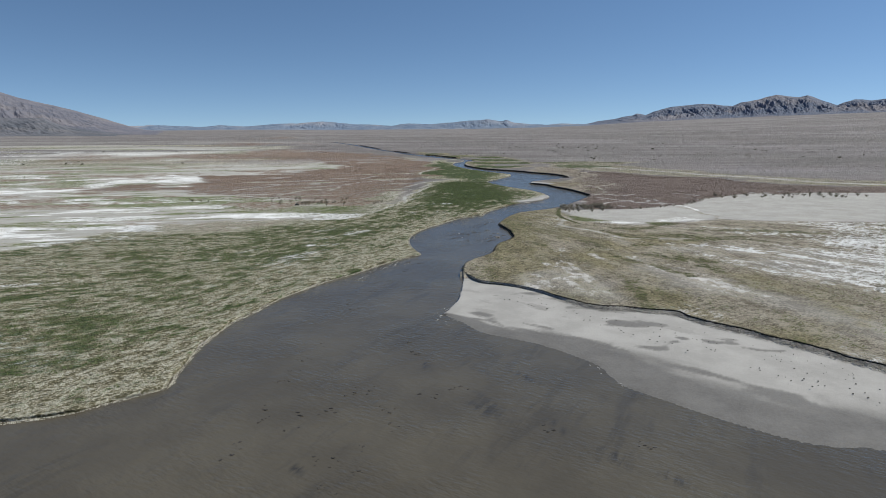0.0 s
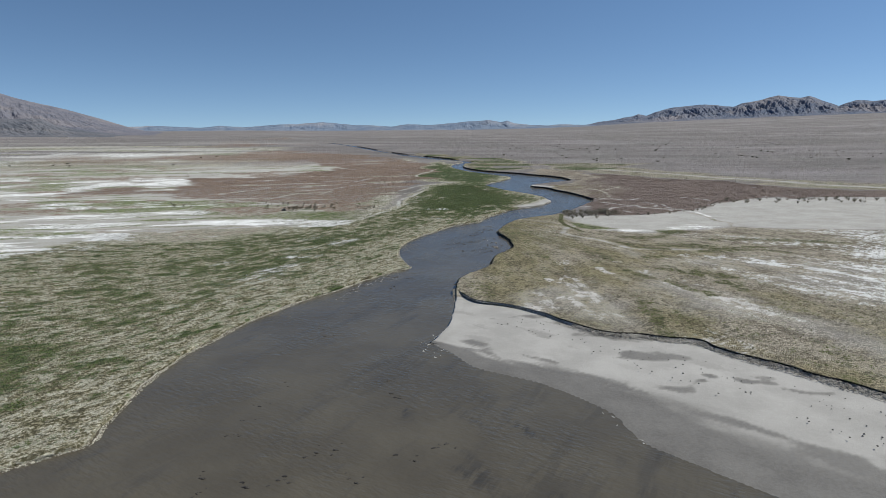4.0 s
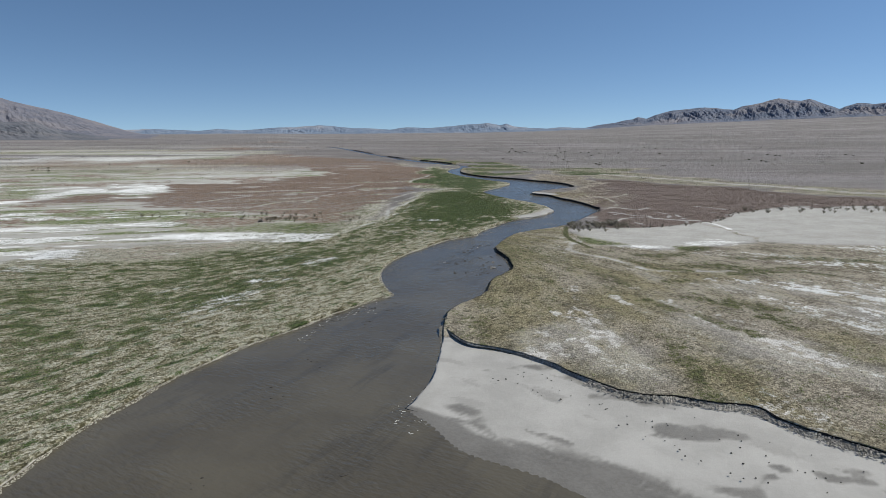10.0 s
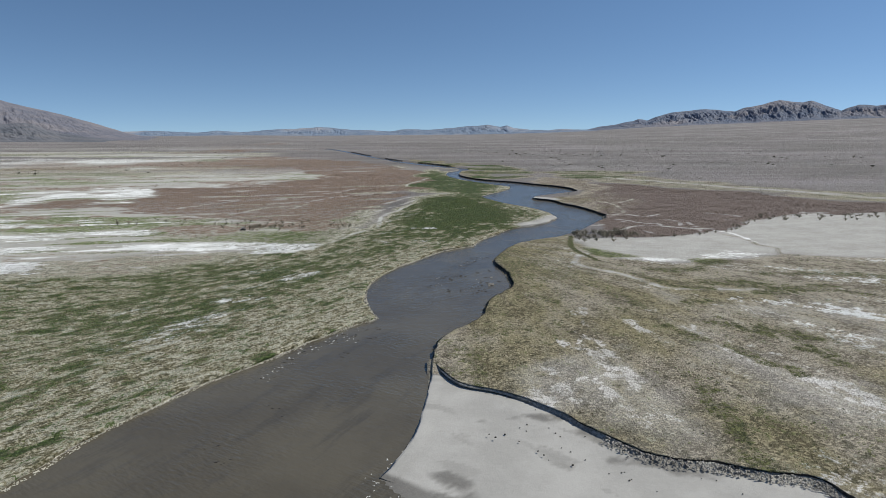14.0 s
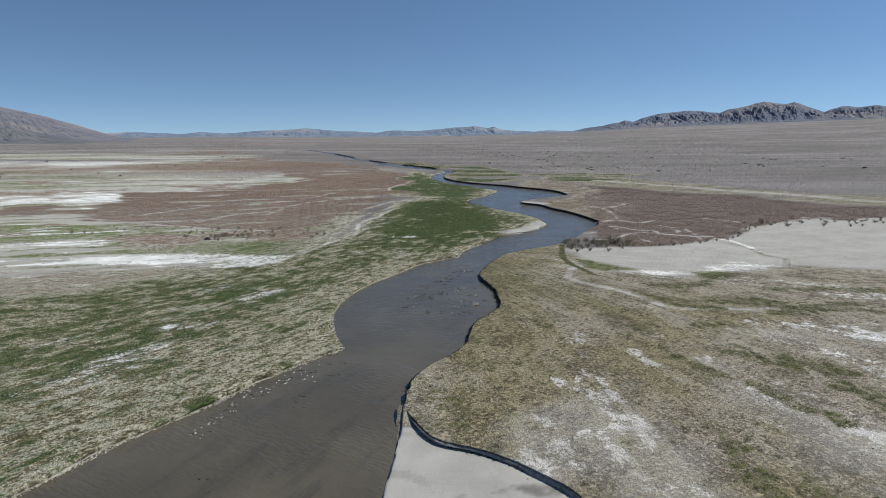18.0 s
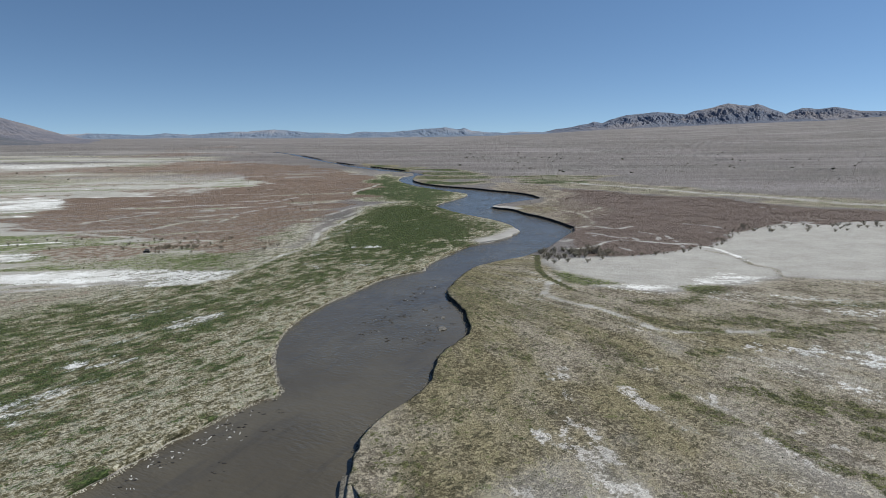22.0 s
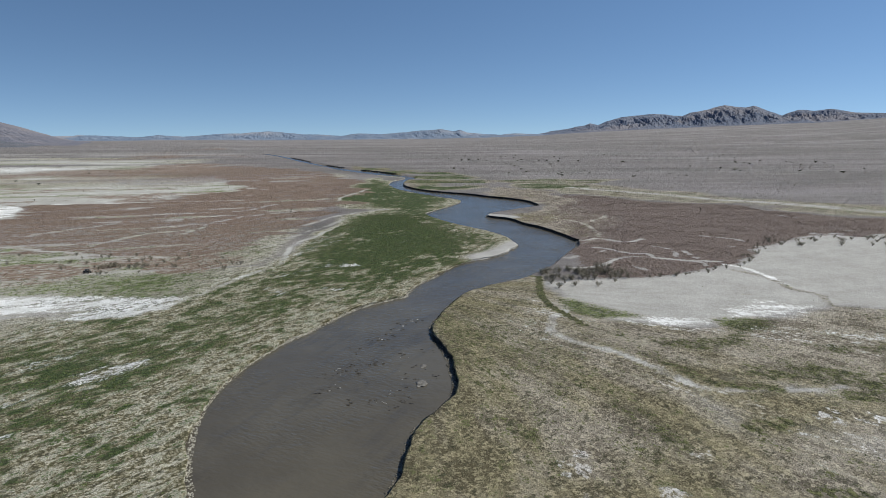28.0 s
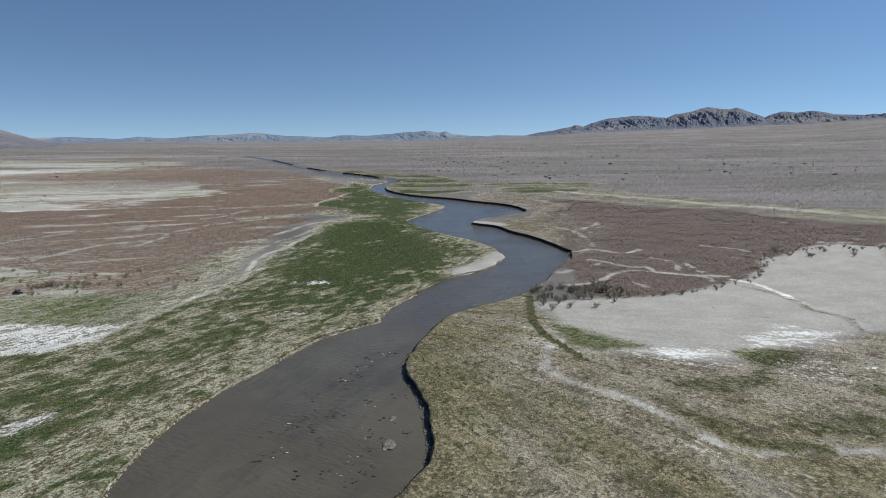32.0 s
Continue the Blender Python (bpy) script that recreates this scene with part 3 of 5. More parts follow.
    for points, half in DAMP_MARKS:
        mark = strokes(sx, sy, [points], half * 1.5)
        wet_mark = np.maximum(wet_mark, 0.68 * smooth(0.0, 0.8, mark * (0.9 + 1.3 * comb)))
    damp[shore_side] = wet_mark
    keep = 1 - sand
    return np.stack([grass * keep * (1 - 0.9 * shrubs), np.clip(khaki, 0, 1), salt * keep * (1 - shrubs), shrubs * keep], -1), np.stack([pale * keep, sand, np.clip(damp, 0, 1), on_right.astype(float)], -1)


# ---------- materials ----------
def nodes_of(name):
    m = bpy.data.materials.new(name)
    m.use_nodes = True
    nt = m.node_tree
    return m, nt, nt.nodes["Principled BSDF"]


def link(nt, a, b):
    nt.links.new(a, b)


def noise_node(nt, vec, scale, detail=4.0, rough=0.55):
    n = nt.nodes.new("ShaderNodeTexNoise")
    n.inputs["Scale"].default_value, n.inputs["Detail"].default_value, n.inputs["Roughness"].default_value = scale, detail, rough
    link(nt, vec, n.inputs["Vector"])
    return n.outputs["Fac"]


def mapped(nt, vec, turn, scale):
    if turn:
        n = nt.nodes.new("ShaderNodeMapping")
        n.inputs["Rotation"].default_value = (0, 0, radians(turn))
        link(nt, vec, n.inputs["Vector"])
        vec = n.outputs[0]
    n = nt.nodes.new("ShaderNodeMapping")
    n.inputs["Scale"].default_value = scale
    link(nt, vec, n.inputs["Vector"])
    return n.outputs[0]


def mth(nt, op, a, b=None, clamp=False):
    n = nt.nodes.new("ShaderNodeMath")
    n.operation, n.use_clamp = op, clamp
    for i, v in enumerate((a, b)):
        if v is None:
            continue
        if isinstance(v, (int, float)):
            n.inputs[i].default_value = v
        else:
            link(nt, v, n.inputs[i])
    return n.outputs[0]


def ramp(nt, v, lo, hi):
    n = nt.nodes.new("ShaderNodeMapRange")
    n.interpolation_type = "SMOOTHSTEP"
    n.inputs[1].default_value, n.inputs[2].default_value = lo, hi
    link(nt, v, n.inputs[0])
    return n.outputs[0]


def mixc(nt, fac, a, b):
    n = nt.nodes.new("ShaderNodeMix")
    n.data_type = "RGBA"
    for sock, v in ((n.inputs[0], fac), (n.inputs[6], a), (n.inputs[7], b)):
        if isinstance(v, tuple):
            sock.default_value = (*v, 1)
        elif isinstance(v, (int, float)):
            sock.default_value = v
        else:
            link(nt, v, sock)
    return n.outputs[2]


def mixf(nt, fac, a, b):
    return mth(nt, "ADD", mth(nt, "MULTIPLY", a, mth(nt, "SUBTRACT", 1.0, fac)), mth(nt, "MULTIPLY", b, fac))


def bump(nt, bsdf, height, strength, distance):
    n = nt.nodes.new("ShaderNodeBump")
    n.inputs["Strength"].default_value, n.inputs["Distance"].default_value = strength, distance
    link(nt, height, n.inputs["Height"])
    link(nt, n.outputs[0], bsdf.inputs["Normal"])


def ground_material():
    m, nt, bsdf = nodes_of("plain_ground")
    vec = nt.nodes.new("ShaderNodeNewGeometry").outputs["Position"]

    def read(name):
        a = nt.nodes.new("ShaderNodeAttribute")
        a.attribute_name = name
        s = nt.nodes.new("ShaderNodeSeparateColor")
        link(nt, a.outputs["Color"], s.inputs[0])
        return (*s.outputs, a.outputs["Alpha"])

    grass, khaki, salt, shrub = read("plants")
    pale, sand, damp, right = read("soils")
    # streaks run along the river near it, flatter farther off, and fan out across the right-hand meadow
    split = nt.nodes.new("ShaderNodeSeparateXYZ")
    link(nt, vec, split.inputs[0])
    off_river = ramp(nt, split.outputs[0], -45.0, -100.0)
    fan_x, fan_y = mth(nt, "SUBTRACT", split.outputs[0], 15.0), mth(nt, "SUBTRACT", 290.0, split.outputs[1])
    fan = nt.nodes.new("ShaderNodeCombineXYZ")
    link(nt, mth(nt, "SQRT", mth(nt, "ADD", mth(nt, "MULTIPLY", fan_x, fan_x), mth(nt, "MULTIPLY", fan_y, fan_y))), fan.inputs[0])
    link(nt, mth(nt, "MULTIPLY", mth(nt, "ARCTAN2", fan_x, fan_y), 110.0), fan.inputs[1])

    def streaks(scale, stretch, detail):
        near = noise_node(nt, mapped(nt, vec, -53, (stretch, 1.0, 1.0)), scale, detail, 0.66)
        far = noise_node(nt, mapped(nt, vec, -16, (stretch, 1.0, 1.0)), scale, detail, 0.66)
        other = noise_node(nt, mapped(nt, fan.outputs[0], 0, (min(1.0, stretch * 1.7), 1.0, 1.0)), scale, detail, 0.66)
        return mixf(nt, right, mixf(nt, off_river, near, far), other)

    streak = ramp(nt, streaks(0.6, 0.45, 8), 0.42, 0.58)
    band = ramp(nt, streaks(0.16, 0.18, 7), 0.34, 0.66)
    fine = ramp(nt, noise_node(nt, vec, 1.7, 6, 0.72), 0.42, 0.58)
    mid = noise_node(nt, vec, 0.11, 5, 0.6)
    midc = ramp(nt, mid, 0.32, 0.68)
    grain = noise_node(nt, vec, 5.0, 4, 0.7)
    speck = ramp(nt, noise_node(nt, mapped(nt, vec, 0, (0.6, 1.0, 1.0)), 2.6, 3, 0.6), 0.56, 0.68)

    def blend(*pairs):
        total = None
        for v, w in pairs:
            p = mth(nt, "MULTIPLY", v, w)
            total = p if total is None else mth(nt, "ADD", total, p)
        return total

    def spread_over(share, texture, edge=0.12):
        """Covers that share of the ground where the texture is highest."""
        return mth(nt, "MULTIPLY", ramp(nt, mth(nt, "SUBTRACT", mth(nt, "ADD", share, texture), 1.0), -edge, edge), ramp(nt, share, 0.01, 0.08))

    # desert floor
    province = ramp(nt, noise_node(nt, mapped(nt, vec, 3, (0.2, 1.0, 1.0)), 0.0042, 7, 0.62), 0.44, 0.57)
    broad = noise_node(nt, mapped(nt, vec, 5, (0.22, 1.0, 1.0)), 0.011, 5, 0.6)
    belt = ramp(nt, noise_node(nt, mapped(nt, vec, -4, (0.4, 1.0, 1.0)), 0.012, 10, 0.74), 0.45, 0.62)
    soil = mixc(nt, ramp(nt, broad, 0.36, 0.64), (0.196, 0.173, 0.173), (0.27, 0.248, 0.247))
    soil = mixc(nt, mth(nt, "MULTIPLY", province, 0.55), soil, (0.172, 0.155, 0.148))
    soil = mixc(nt, mth(nt, "MULTIPLY", belt, 0.5), soil, (0.13, 0.13, 0.115))
    chalk = ramp(nt, noise_node(nt, mapped(nt, vec, 6, (0.4, 1.0, 1.0)), 0.02, 10, 0.75), 0.5, 0.68)
    soil = mixc(nt, mth(nt, "MULTIPLY", chalk, 0.3), soil, (0.38, 0.355, 0.33))
    soil = mixc(nt, mth(nt, "MULTIPLY", speck, 0.45), soil, (0.10, 0.10, 0.078))
    # bare and straw-covered soil among the grass
    tone = mixf(nt, right, blend((streak, 0.42), (fine, 0.38), (band, 0.2)), blend((streak, 0.17), (fine, 0.3), (band, 0.31), (midc, 0.22)))
    bare = mixc(nt, ramp(nt, tone, 0.12, 0.5), (0.075, 0.068, 0.034), (0.27, 0.245, 0.165))
    bare = mixc(nt, ramp(nt, tone, 0.4, 0.72), bare, mixc(nt, right, (0.62, 0.595, 0.51), (0.44, 0.405, 0.35)))
    region = ramp(nt, mth(nt, "ADD", noise_node(nt, mapped(nt, fan.outputs[0], 0, (0.5, 1.0, 1.0)), 0.05, 7, 0.62), mth(nt, "MULTIPLY", ramp(nt, split.outputs[0], 20.0, 110.0), 0.14)), 0.44, 0.62)
    turf = mixc(nt, ramp(nt, tone, 0.2, 0.7), mixc(nt, region, (0.100, 0.085, 0.049), (0.145, 0.122, 0.094)), mixc(nt, region, (0.315, 0.273, 0.172), (0.435, 0.388, 0.325)))
    bare = mixc(nt, right, bare, turf)
    soil = mixc(nt, ramp(nt, grass, 0.02, 0.3), soil, bare)
    clay = mixc(nt, blend((midc, 0.35), (fine, 0.35), (band, 0.3)), mixc(nt, right, (0.30, 0.29, 0.262), (0.31, 0.298, 0.276)), mixc(nt, right, (0.46, 0.448, 0.42), (0.47, 0.458, 0.438)))
    soil = mixc(nt, pale, soil, clay)
    dry = mixc(nt, fine, (0.085, 0.076, 0.036), (0.36, 0.32, 0.20))
    col = mixc(nt, mth(nt, "MULTIPLY", spread_over(grass, blend((band, 0.45), (mid, 0.1), (fine, 0.45)), 0.3), 0.3), soil, dry)
    green = mixc(nt, fine, (0.02, 0.037, 0.012), (0.088, 0.122, 0.041))
    green = mixc(nt, mth(nt, "MULTIPLY", mth(nt, "MULTIPLY", right, 0.75), ramp(nt, split.outputs[1], 420.0, 330.0)), green, mixc(nt, fine, (0.05, 0.049, 0.021), (0.15, 0.142, 0.066)))
    green = mixc(nt, pale, green, mixc(nt, fine, (0.09, 0.125, 0.042), (0.22, 0.25, 0.115)))
    lush = mth(nt, "MULTIPLY", grass, mth(nt, "SUBTRACT", 1.0, mth(nt, "MULTIPLY", khaki, 0.78)))
    col = mixc(nt, spread_over(lush, blend((band, 0.25), (streak, 0.4), (fine, 0.35)), 0.09), col, green)
    meadow_side = mth(nt, "MULTIPLY", right, mth(nt, "MULTIPLY", ramp(nt, split.outputs[1], 244.0, 236.0), ramp(nt, split.outputs[0], 88.0, 66.0)))
    crust = mixc(nt, midc, mixc(nt, meadow_side, (0.58, 0.575, 0.56), (0.44, 0.415, 0.385)), mixc(nt, meadow_side, (0.80, 0.80, 0.80), (0.66, 0.635, 0.61)))
    col = mixc(nt, spread_over(salt, blend((band, 0.38), (streak, 0.34), (fine, 0.28)), 0.16), col, crust)
    heath_l = mixc(nt, fine, (0.12, 0.083, 0.063), (0.26, 0.19, 0.148))
    heath_r = mixc(nt, fine, (0.11, 0.083, 0.073), (0.21, 0.165, 0.145))
    heath = mixc(nt, right, heath_l, heath_r)
    col = mixc(nt, spread_over(shrub, blend((band, 0.38), (streak, 0.42), (fine, 0.2)), 0.1), col, heath)
    silt = mixc(nt, blend((midc, 0.75), (band, 0.15), (fine, 0.1)), (0.298, 0.288, 0.275), (0.385, 0.372, 0.357))
    mud = mixc(nt, blend((midc, 0.6), (fine, 0.25)), (0.118, 0.110, 0.101), (0.188, 0.178, 0.165))
    df = ramp(nt, mth(nt, "ADD", damp, mth(nt, "MULTIPLY", mth(nt, "SUBTRACT", mid, 0.5), 0.9)), 0.2, 0.8)
    col = mixc(nt, sand, col, mixc(nt, df, silt, mud))
    # scattered small dark plants and clods everywhere but on the silt
    col = mixc(nt, mth(nt, "MULTIPLY", mth(nt, "MULTIPLY", ramp(nt, grain, 0.57, 0.68), 0.55), mth(nt, "SUBTRACT", 1.0, mth(nt, "MAXIMUM", sand, mth(nt, "MULTIPLY", pale, 0.75)))), col, (0.06, 0.056, 0.034))
    # dark tussocks, bigger and closer together where the grass is dense
    tuft = ramp(nt, mth(nt, "ADD", noise_node(nt, mapped(nt, vec, -40, (0.6, 1.0, 1.0)), 0.85, 6, 0.74), mth(nt, "ADD", mth(nt, "MULTIPLY", lush, 0.05), mth(nt, "MULTIPLY", right, -0.016))), 0.545, 0.595)
    tuft = mth(nt, "MULTIPLY", tuft, mth(nt, "MULTIPLY", ramp(nt, grass, 0.1, 0.6), mth(nt, "SUBTRACT", 1.0, sand)))
    col = mixc(nt, mth(nt, "MULTIPLY", tuft, 0.76), col, mixc(nt, lush, (0.062, 0.056, 0.034), (0.036, 0.052, 0.019)))
    link(nt, col, bsdf.inputs["Base Color"])
    rough = mth(nt, "SUBTRACT", 0.95, mth(nt, "MULTIPLY", mth(nt, "MULTIPLY", sand, df), 0.45))
    link(nt, rough, bsdf.inputs["Roughness"])
    bsdf.inputs["Specular IOR Level"].default_value = 0.2
    h = mth(nt, "ADD", mth(nt, "MULTIPLY", fine, mth(nt, "SUBTRACT", 1.0, mth(nt, "MULTIPLY", mth(nt, "MAXIMUM", sand, mth(nt, "MULTIPLY", pale, 0.9)), 0.97))), mth(nt, "MULTIPLY", grain, mth(nt, "SUBTRACT", 0.3, mth(nt, "MULTIPLY", sand, 0.285))))
    bump(nt, bsdf, h, 0.7, 0.42)
    return m


def water_material():
    m, nt, bsdf = nodes_of("muddy_water")
    vec = nt.nodes.new("ShaderNodeNewGeometry").outputs["Position"]
    flow = noise_node(nt, mapped(nt, vec, -62, (0.2, 1.0, 1.0)), 0.2, 7, 0.68)
    cloud = noise_node(nt, vec, 0.05, 4, 0.55)
    col = mixc(nt, ramp(nt, cloud, 0.35, 0.65), (0.074, 0.064, 0.048), (0.094, 0.082, 0.061))
    col = mixc(nt, mth(nt, "MULTIPLY", ramp(nt, flow, 0.54, 0.66), 0.35), col, (0.050, 0.046, 0.042))
    shoal = nt.nodes.new("ShaderNodeAttribute")
    shoal.attribute_name = "murk"
    comb = ramp(nt, noise_node(nt, mapped(nt, vec, -62, (0.16, 1.0, 1.0)), 0.9, 7, 0.7), 0.40, 0.56)
    col = mixc(nt, mth(nt, "MULTIPLY", mth(nt, "MULTIPLY", shoal.outputs["Fac"], comb), 0.9), col, (0.031, 0.029, 0.027))
    link(nt, col, bsdf.inputs["Base Color"])
    bsdf.inputs["Roughness"].default_value = 0.2
    bsdf.inputs["IOR"].default_value = 1.33
    ripple = noise_node(nt, mapped(nt, vec, -60, (1.0, 0.35, 1.0)), 1.6, 3, 0.5)
    patchy = ramp(nt, noise_node(nt, vec, 0.06, 3, 0.5), 0.4, 0.62)
    h = mth(nt, "ADD", mth(nt, "MULTIPLY", ripple, mth(nt, "ADD", 0.35, patchy)), mth(nt, "MULTIPLY", noise_node(nt, vec, 0.5, 3, 0.5), 0.7))
    bump(nt, bsdf, h, 0.7, 0.2)
    return m


def leafy(name, dark, light, rough=0.85):
    """Plant matter, varied from piece to piece."""
    m, nt, bsdf = nodes_of(name)
    geo = nt.nodes.new("ShaderNodeNewGeometry")
    info = nt.nodes.new("ShaderNodeObjectInfo")
    v = mth(nt, "FRACT", mth(nt, "ADD", geo.outputs["Random Per Island"], info.outputs["Random"]))
    v = mth(nt, "ADD", mth(nt, "MULTIPLY", v, 0.7), mth(nt, "MULTIPLY", noise_node(nt, geo.outputs["Position"], 0.25, 3, 0.6), 0.45))
    link(nt, mixc(nt, v, dark, light), bsdf.inputs["Base Color"])
    bsdf.inputs["Roughness"].default_value = rough
    bsdf.inputs["Specular IOR Level"].default_value = 0.2
    return m


def grainy(name, dark, light, scale, rough=0.9, relief=0.0, distance=0.02, metal=0.0):
    m, nt, bsdf = nodes_of(name)
    geo = nt.nodes.new("ShaderNodeNewGeometry")
    n1 = noise_node(nt, geo.outputs["Position"], scale, 5, 0.6)
    n2 = noise_node(nt, geo.outputs["Position"], scale * 0.13, 3, 0.5)
    v = mth(nt, "ADD", mth(nt, "MULTIPLY", n1, 0.6), mth(nt, "MULTIPLY", n2, 0.4))
    link(nt, mixc(nt, ramp(nt, v, 0.35, 0.65), dark, light), bsdf.inputs["Base Color"])
    bsdf.inputs["Roughness"].default_value, bsdf.inputs["Metallic"].default_value = rough, metal
    if relief:
        bump(nt, bsdf, n1, relief, distance)
    return m


def rock_material(name, dark, light, band):
    m, nt, bsdf = nodes_of(name)
    geo = nt.nodes.new("ShaderNodeNewGeometry")
    vec = geo.outputs["Position"]
    n1 = noise_node(nt, vec, 0.012, 7, 0.62)
    n2 = noise_node(nt, vec, 0.0024, 5, 0.55)
    col = mixc(nt, ramp(nt, n1, 0.35, 0.65), dark, light)
    col = mixc(nt, mth(nt, "MULTIPLY", ramp(nt, n2, 0.5, 0.68), 0.7), col, band)
    link(nt, col, bsdf.inputs["Base Color"])
    bsdf.inputs["Roughness"].default_value = 0.95
    bsdf.inputs["Specular IOR Level"].default_value = 0.1
    bump(nt, bsdf, noise_node(nt, vec, 0.035, 6, 0.62), 0.8, 12.0)
    return m


GROUND, RIVER = ground_material(), water_material()
CUT = grainy("cut_earth", (0.055, 0.047, 0.038), (0.22, 0.20, 0.165), 1.9, 0.95, 0.9, 0.3)
GRASS_OLIVE = leafy("olive_blades", (0.10, 0.088, 0.042), (0.30, 0.265, 0.175))
SLUMP = grainy("crumbled_earth", (0.13, 0.12, 0.105), (0.36, 0.34, 0.31), 2.2, 0.95, 0.9, 0.25)
GRASS = leafy("grass_blades", (0.17, 0.155, 0.08), (0.45, 0.42, 0.285))
GRASS_GREEN = leafy("green_blades", (0.045, 0.068, 0.021), (0.165, 0.195, 0.072))
HEATH = leafy("heath_twigs", (0.175, 0.122, 0.094), (0.37, 0.275, 0.215))
HEATH_DARK = leafy("dark_heath_twigs", (0.15, 0.112, 0.095), (0.31, 0.24, 0.205))
TWIG = grainy("grey_twigs", (0.20, 0.17, 0.14), (0.36, 0.32, 0.27), 4)
LEAF = leafy("saltbush_leaves", (0.11, 0.10, 0.072), (0.29, 0.265, 0.20))
CLOD = grainy("mud", (0.012, 0.010, 0.009), (0.05, 0.043, 0.036), 3, 0.8, 0.6, 0.1)
# near-black: the shade on the cut faces is put into this colour
SHADED_EARTH = grainy("shaded_dark_earth", (0.012, 0.010, 0.008), (0.05, 0.043, 0.034), 2.2, 0.9, 0.9, 0.2)
PALE_CLOD = grainy("pale_turf", (0.26, 0.245, 0.20), (0.48, 0.455, 0.39), 3, 0.95, 0.5, 0.1)
SILT = grainy("drying_silt", (0.06, 0.054, 0.047), (0.20, 0.185, 0.165), 1.6, 0.7, 0.8, 0.2)
FOAM = grainy("dried_foam", (0.36, 0.35, 0.33), (0.56, 0.55, 0.52), 3, 0.8, 0.5, 0.05)
PAINT = grainy("dark_paint", (0.012, 0.014, 0.018), (0.02, 0.022, 0.027), 2, 0.3)
GLASS = grainy("tinted_glass", (0.03, 0.05, 0.07), (0.05, 0.08, 0.11), 2, 0.08)
RUBBER = grainy("tyre_rubber", (0.015, 0.015, 0.015), (0.03, 0.03, 0.03), 6, 0.9)
STEEL = grainy("dull_steel", (0.35, 0.35, 0.35), (0.5, 0.5, 0.5), 5, 0.4, metal=0.9)


# ---------- mesh helpers ----------
def mesh_object(name, verts, faces, material, parent=None, shade=False):
    me = bpy.data.meshes.new(name)
    me.from_pydata([tuple(v) for v in verts], [], faces)
    me.materials.append(material)
    if shade:
        me.shade_smooth()
    ob = new(name, me)
    ob.parent = parent
    return ob


def part(name, bm, material, parent, label=""):
    me = bpy.data.meshes.new(name)
    bm.to_mesh(me)
    bm.free()
    me.materials.append(material)
    ob = new(name, me)
    ob.parent = parent
    return tagged(ob, label) if label else ob


def bulk_mesh(name, verts, loops, size, material, shade=True):
    """A mesh from arrays: verts (n, 3), and faces of the same size given as an (m, size) index array."""
    me = bpy.data.meshes.new(name)
    me.vertices.add(len(verts))
    me.vertices.foreach_set("co", np.ascontiguousarray(verts, np.float32).ravel())
    me.loops.add(loops.size)
    me.loops.foreach_set("vertex_index", np.ascontiguousarray(loops, np.int32).ravel())
    me.polygons.add(len(loops))
    me.polygons.foreach_set("loop_start", np.arange(0, loops.size, size, dtype=np.int32))
    me.update(calc_edges=True)
    if shade:
        me.shade_smooth()
    me.materials.append(material)
    return new(name, me)


def paint_cover(ob, plants, soils):
    for name, values in (("plants", plants), ("soils", soils)):
        a = ob.data.attributes.new(name, "FLOAT_COLOR", "POINT")
        a.data.foreach_set("color", np.ascontiguousarray(values, np.float32).ravel())


def grid_faces(rows, cols):
    i = np.arange((rows - 1) * cols).reshape(rows - 1, cols)[:, :-1].ravel()
    return np.stack([i, i + 1, i + cols + 1, i + cols], -1)


def spread(start, stop, fine, growth, limit):
    """Steps that are even from start to stop and grow beyond it."""
    out = list(np.arange(start, stop, fine))
    step = fine
    while out[-1] < limit:
        step *= growth
        out.append(out[-1] + step)
    return np.array(out)


# ---------- the ground ----------
xs_right = spread(0, 125, 0.65, 1.03, 4600)
xs_left = spread(0, 95, 0.65, 1.03, 4200)
xs = np.concatenate([-xs_left[::-1], xs_right[1:]])
ys = np.concatenate([np.arange(-420, 0, 8.0), np.arange(0, 54, 2.0), spread(55, 345, 0.65, 1.0125, 4950)])
gx, gy = [a.ravel() for a in np.meshgrid(xs, ys)]
ground_survey = survey(gx, gy)
ground = bulk_mesh("ground", np.stack([gx, gy, ground_survey[0]], -1), grid_faces(len(ys), len(xs)), 4, GROUND)
paint_cover(ground, *cover(gx, gy, ground_survey))
tagged(ground, "wide dry valley floor with grass, salt crust and bare silt", "ground", kind="structure")

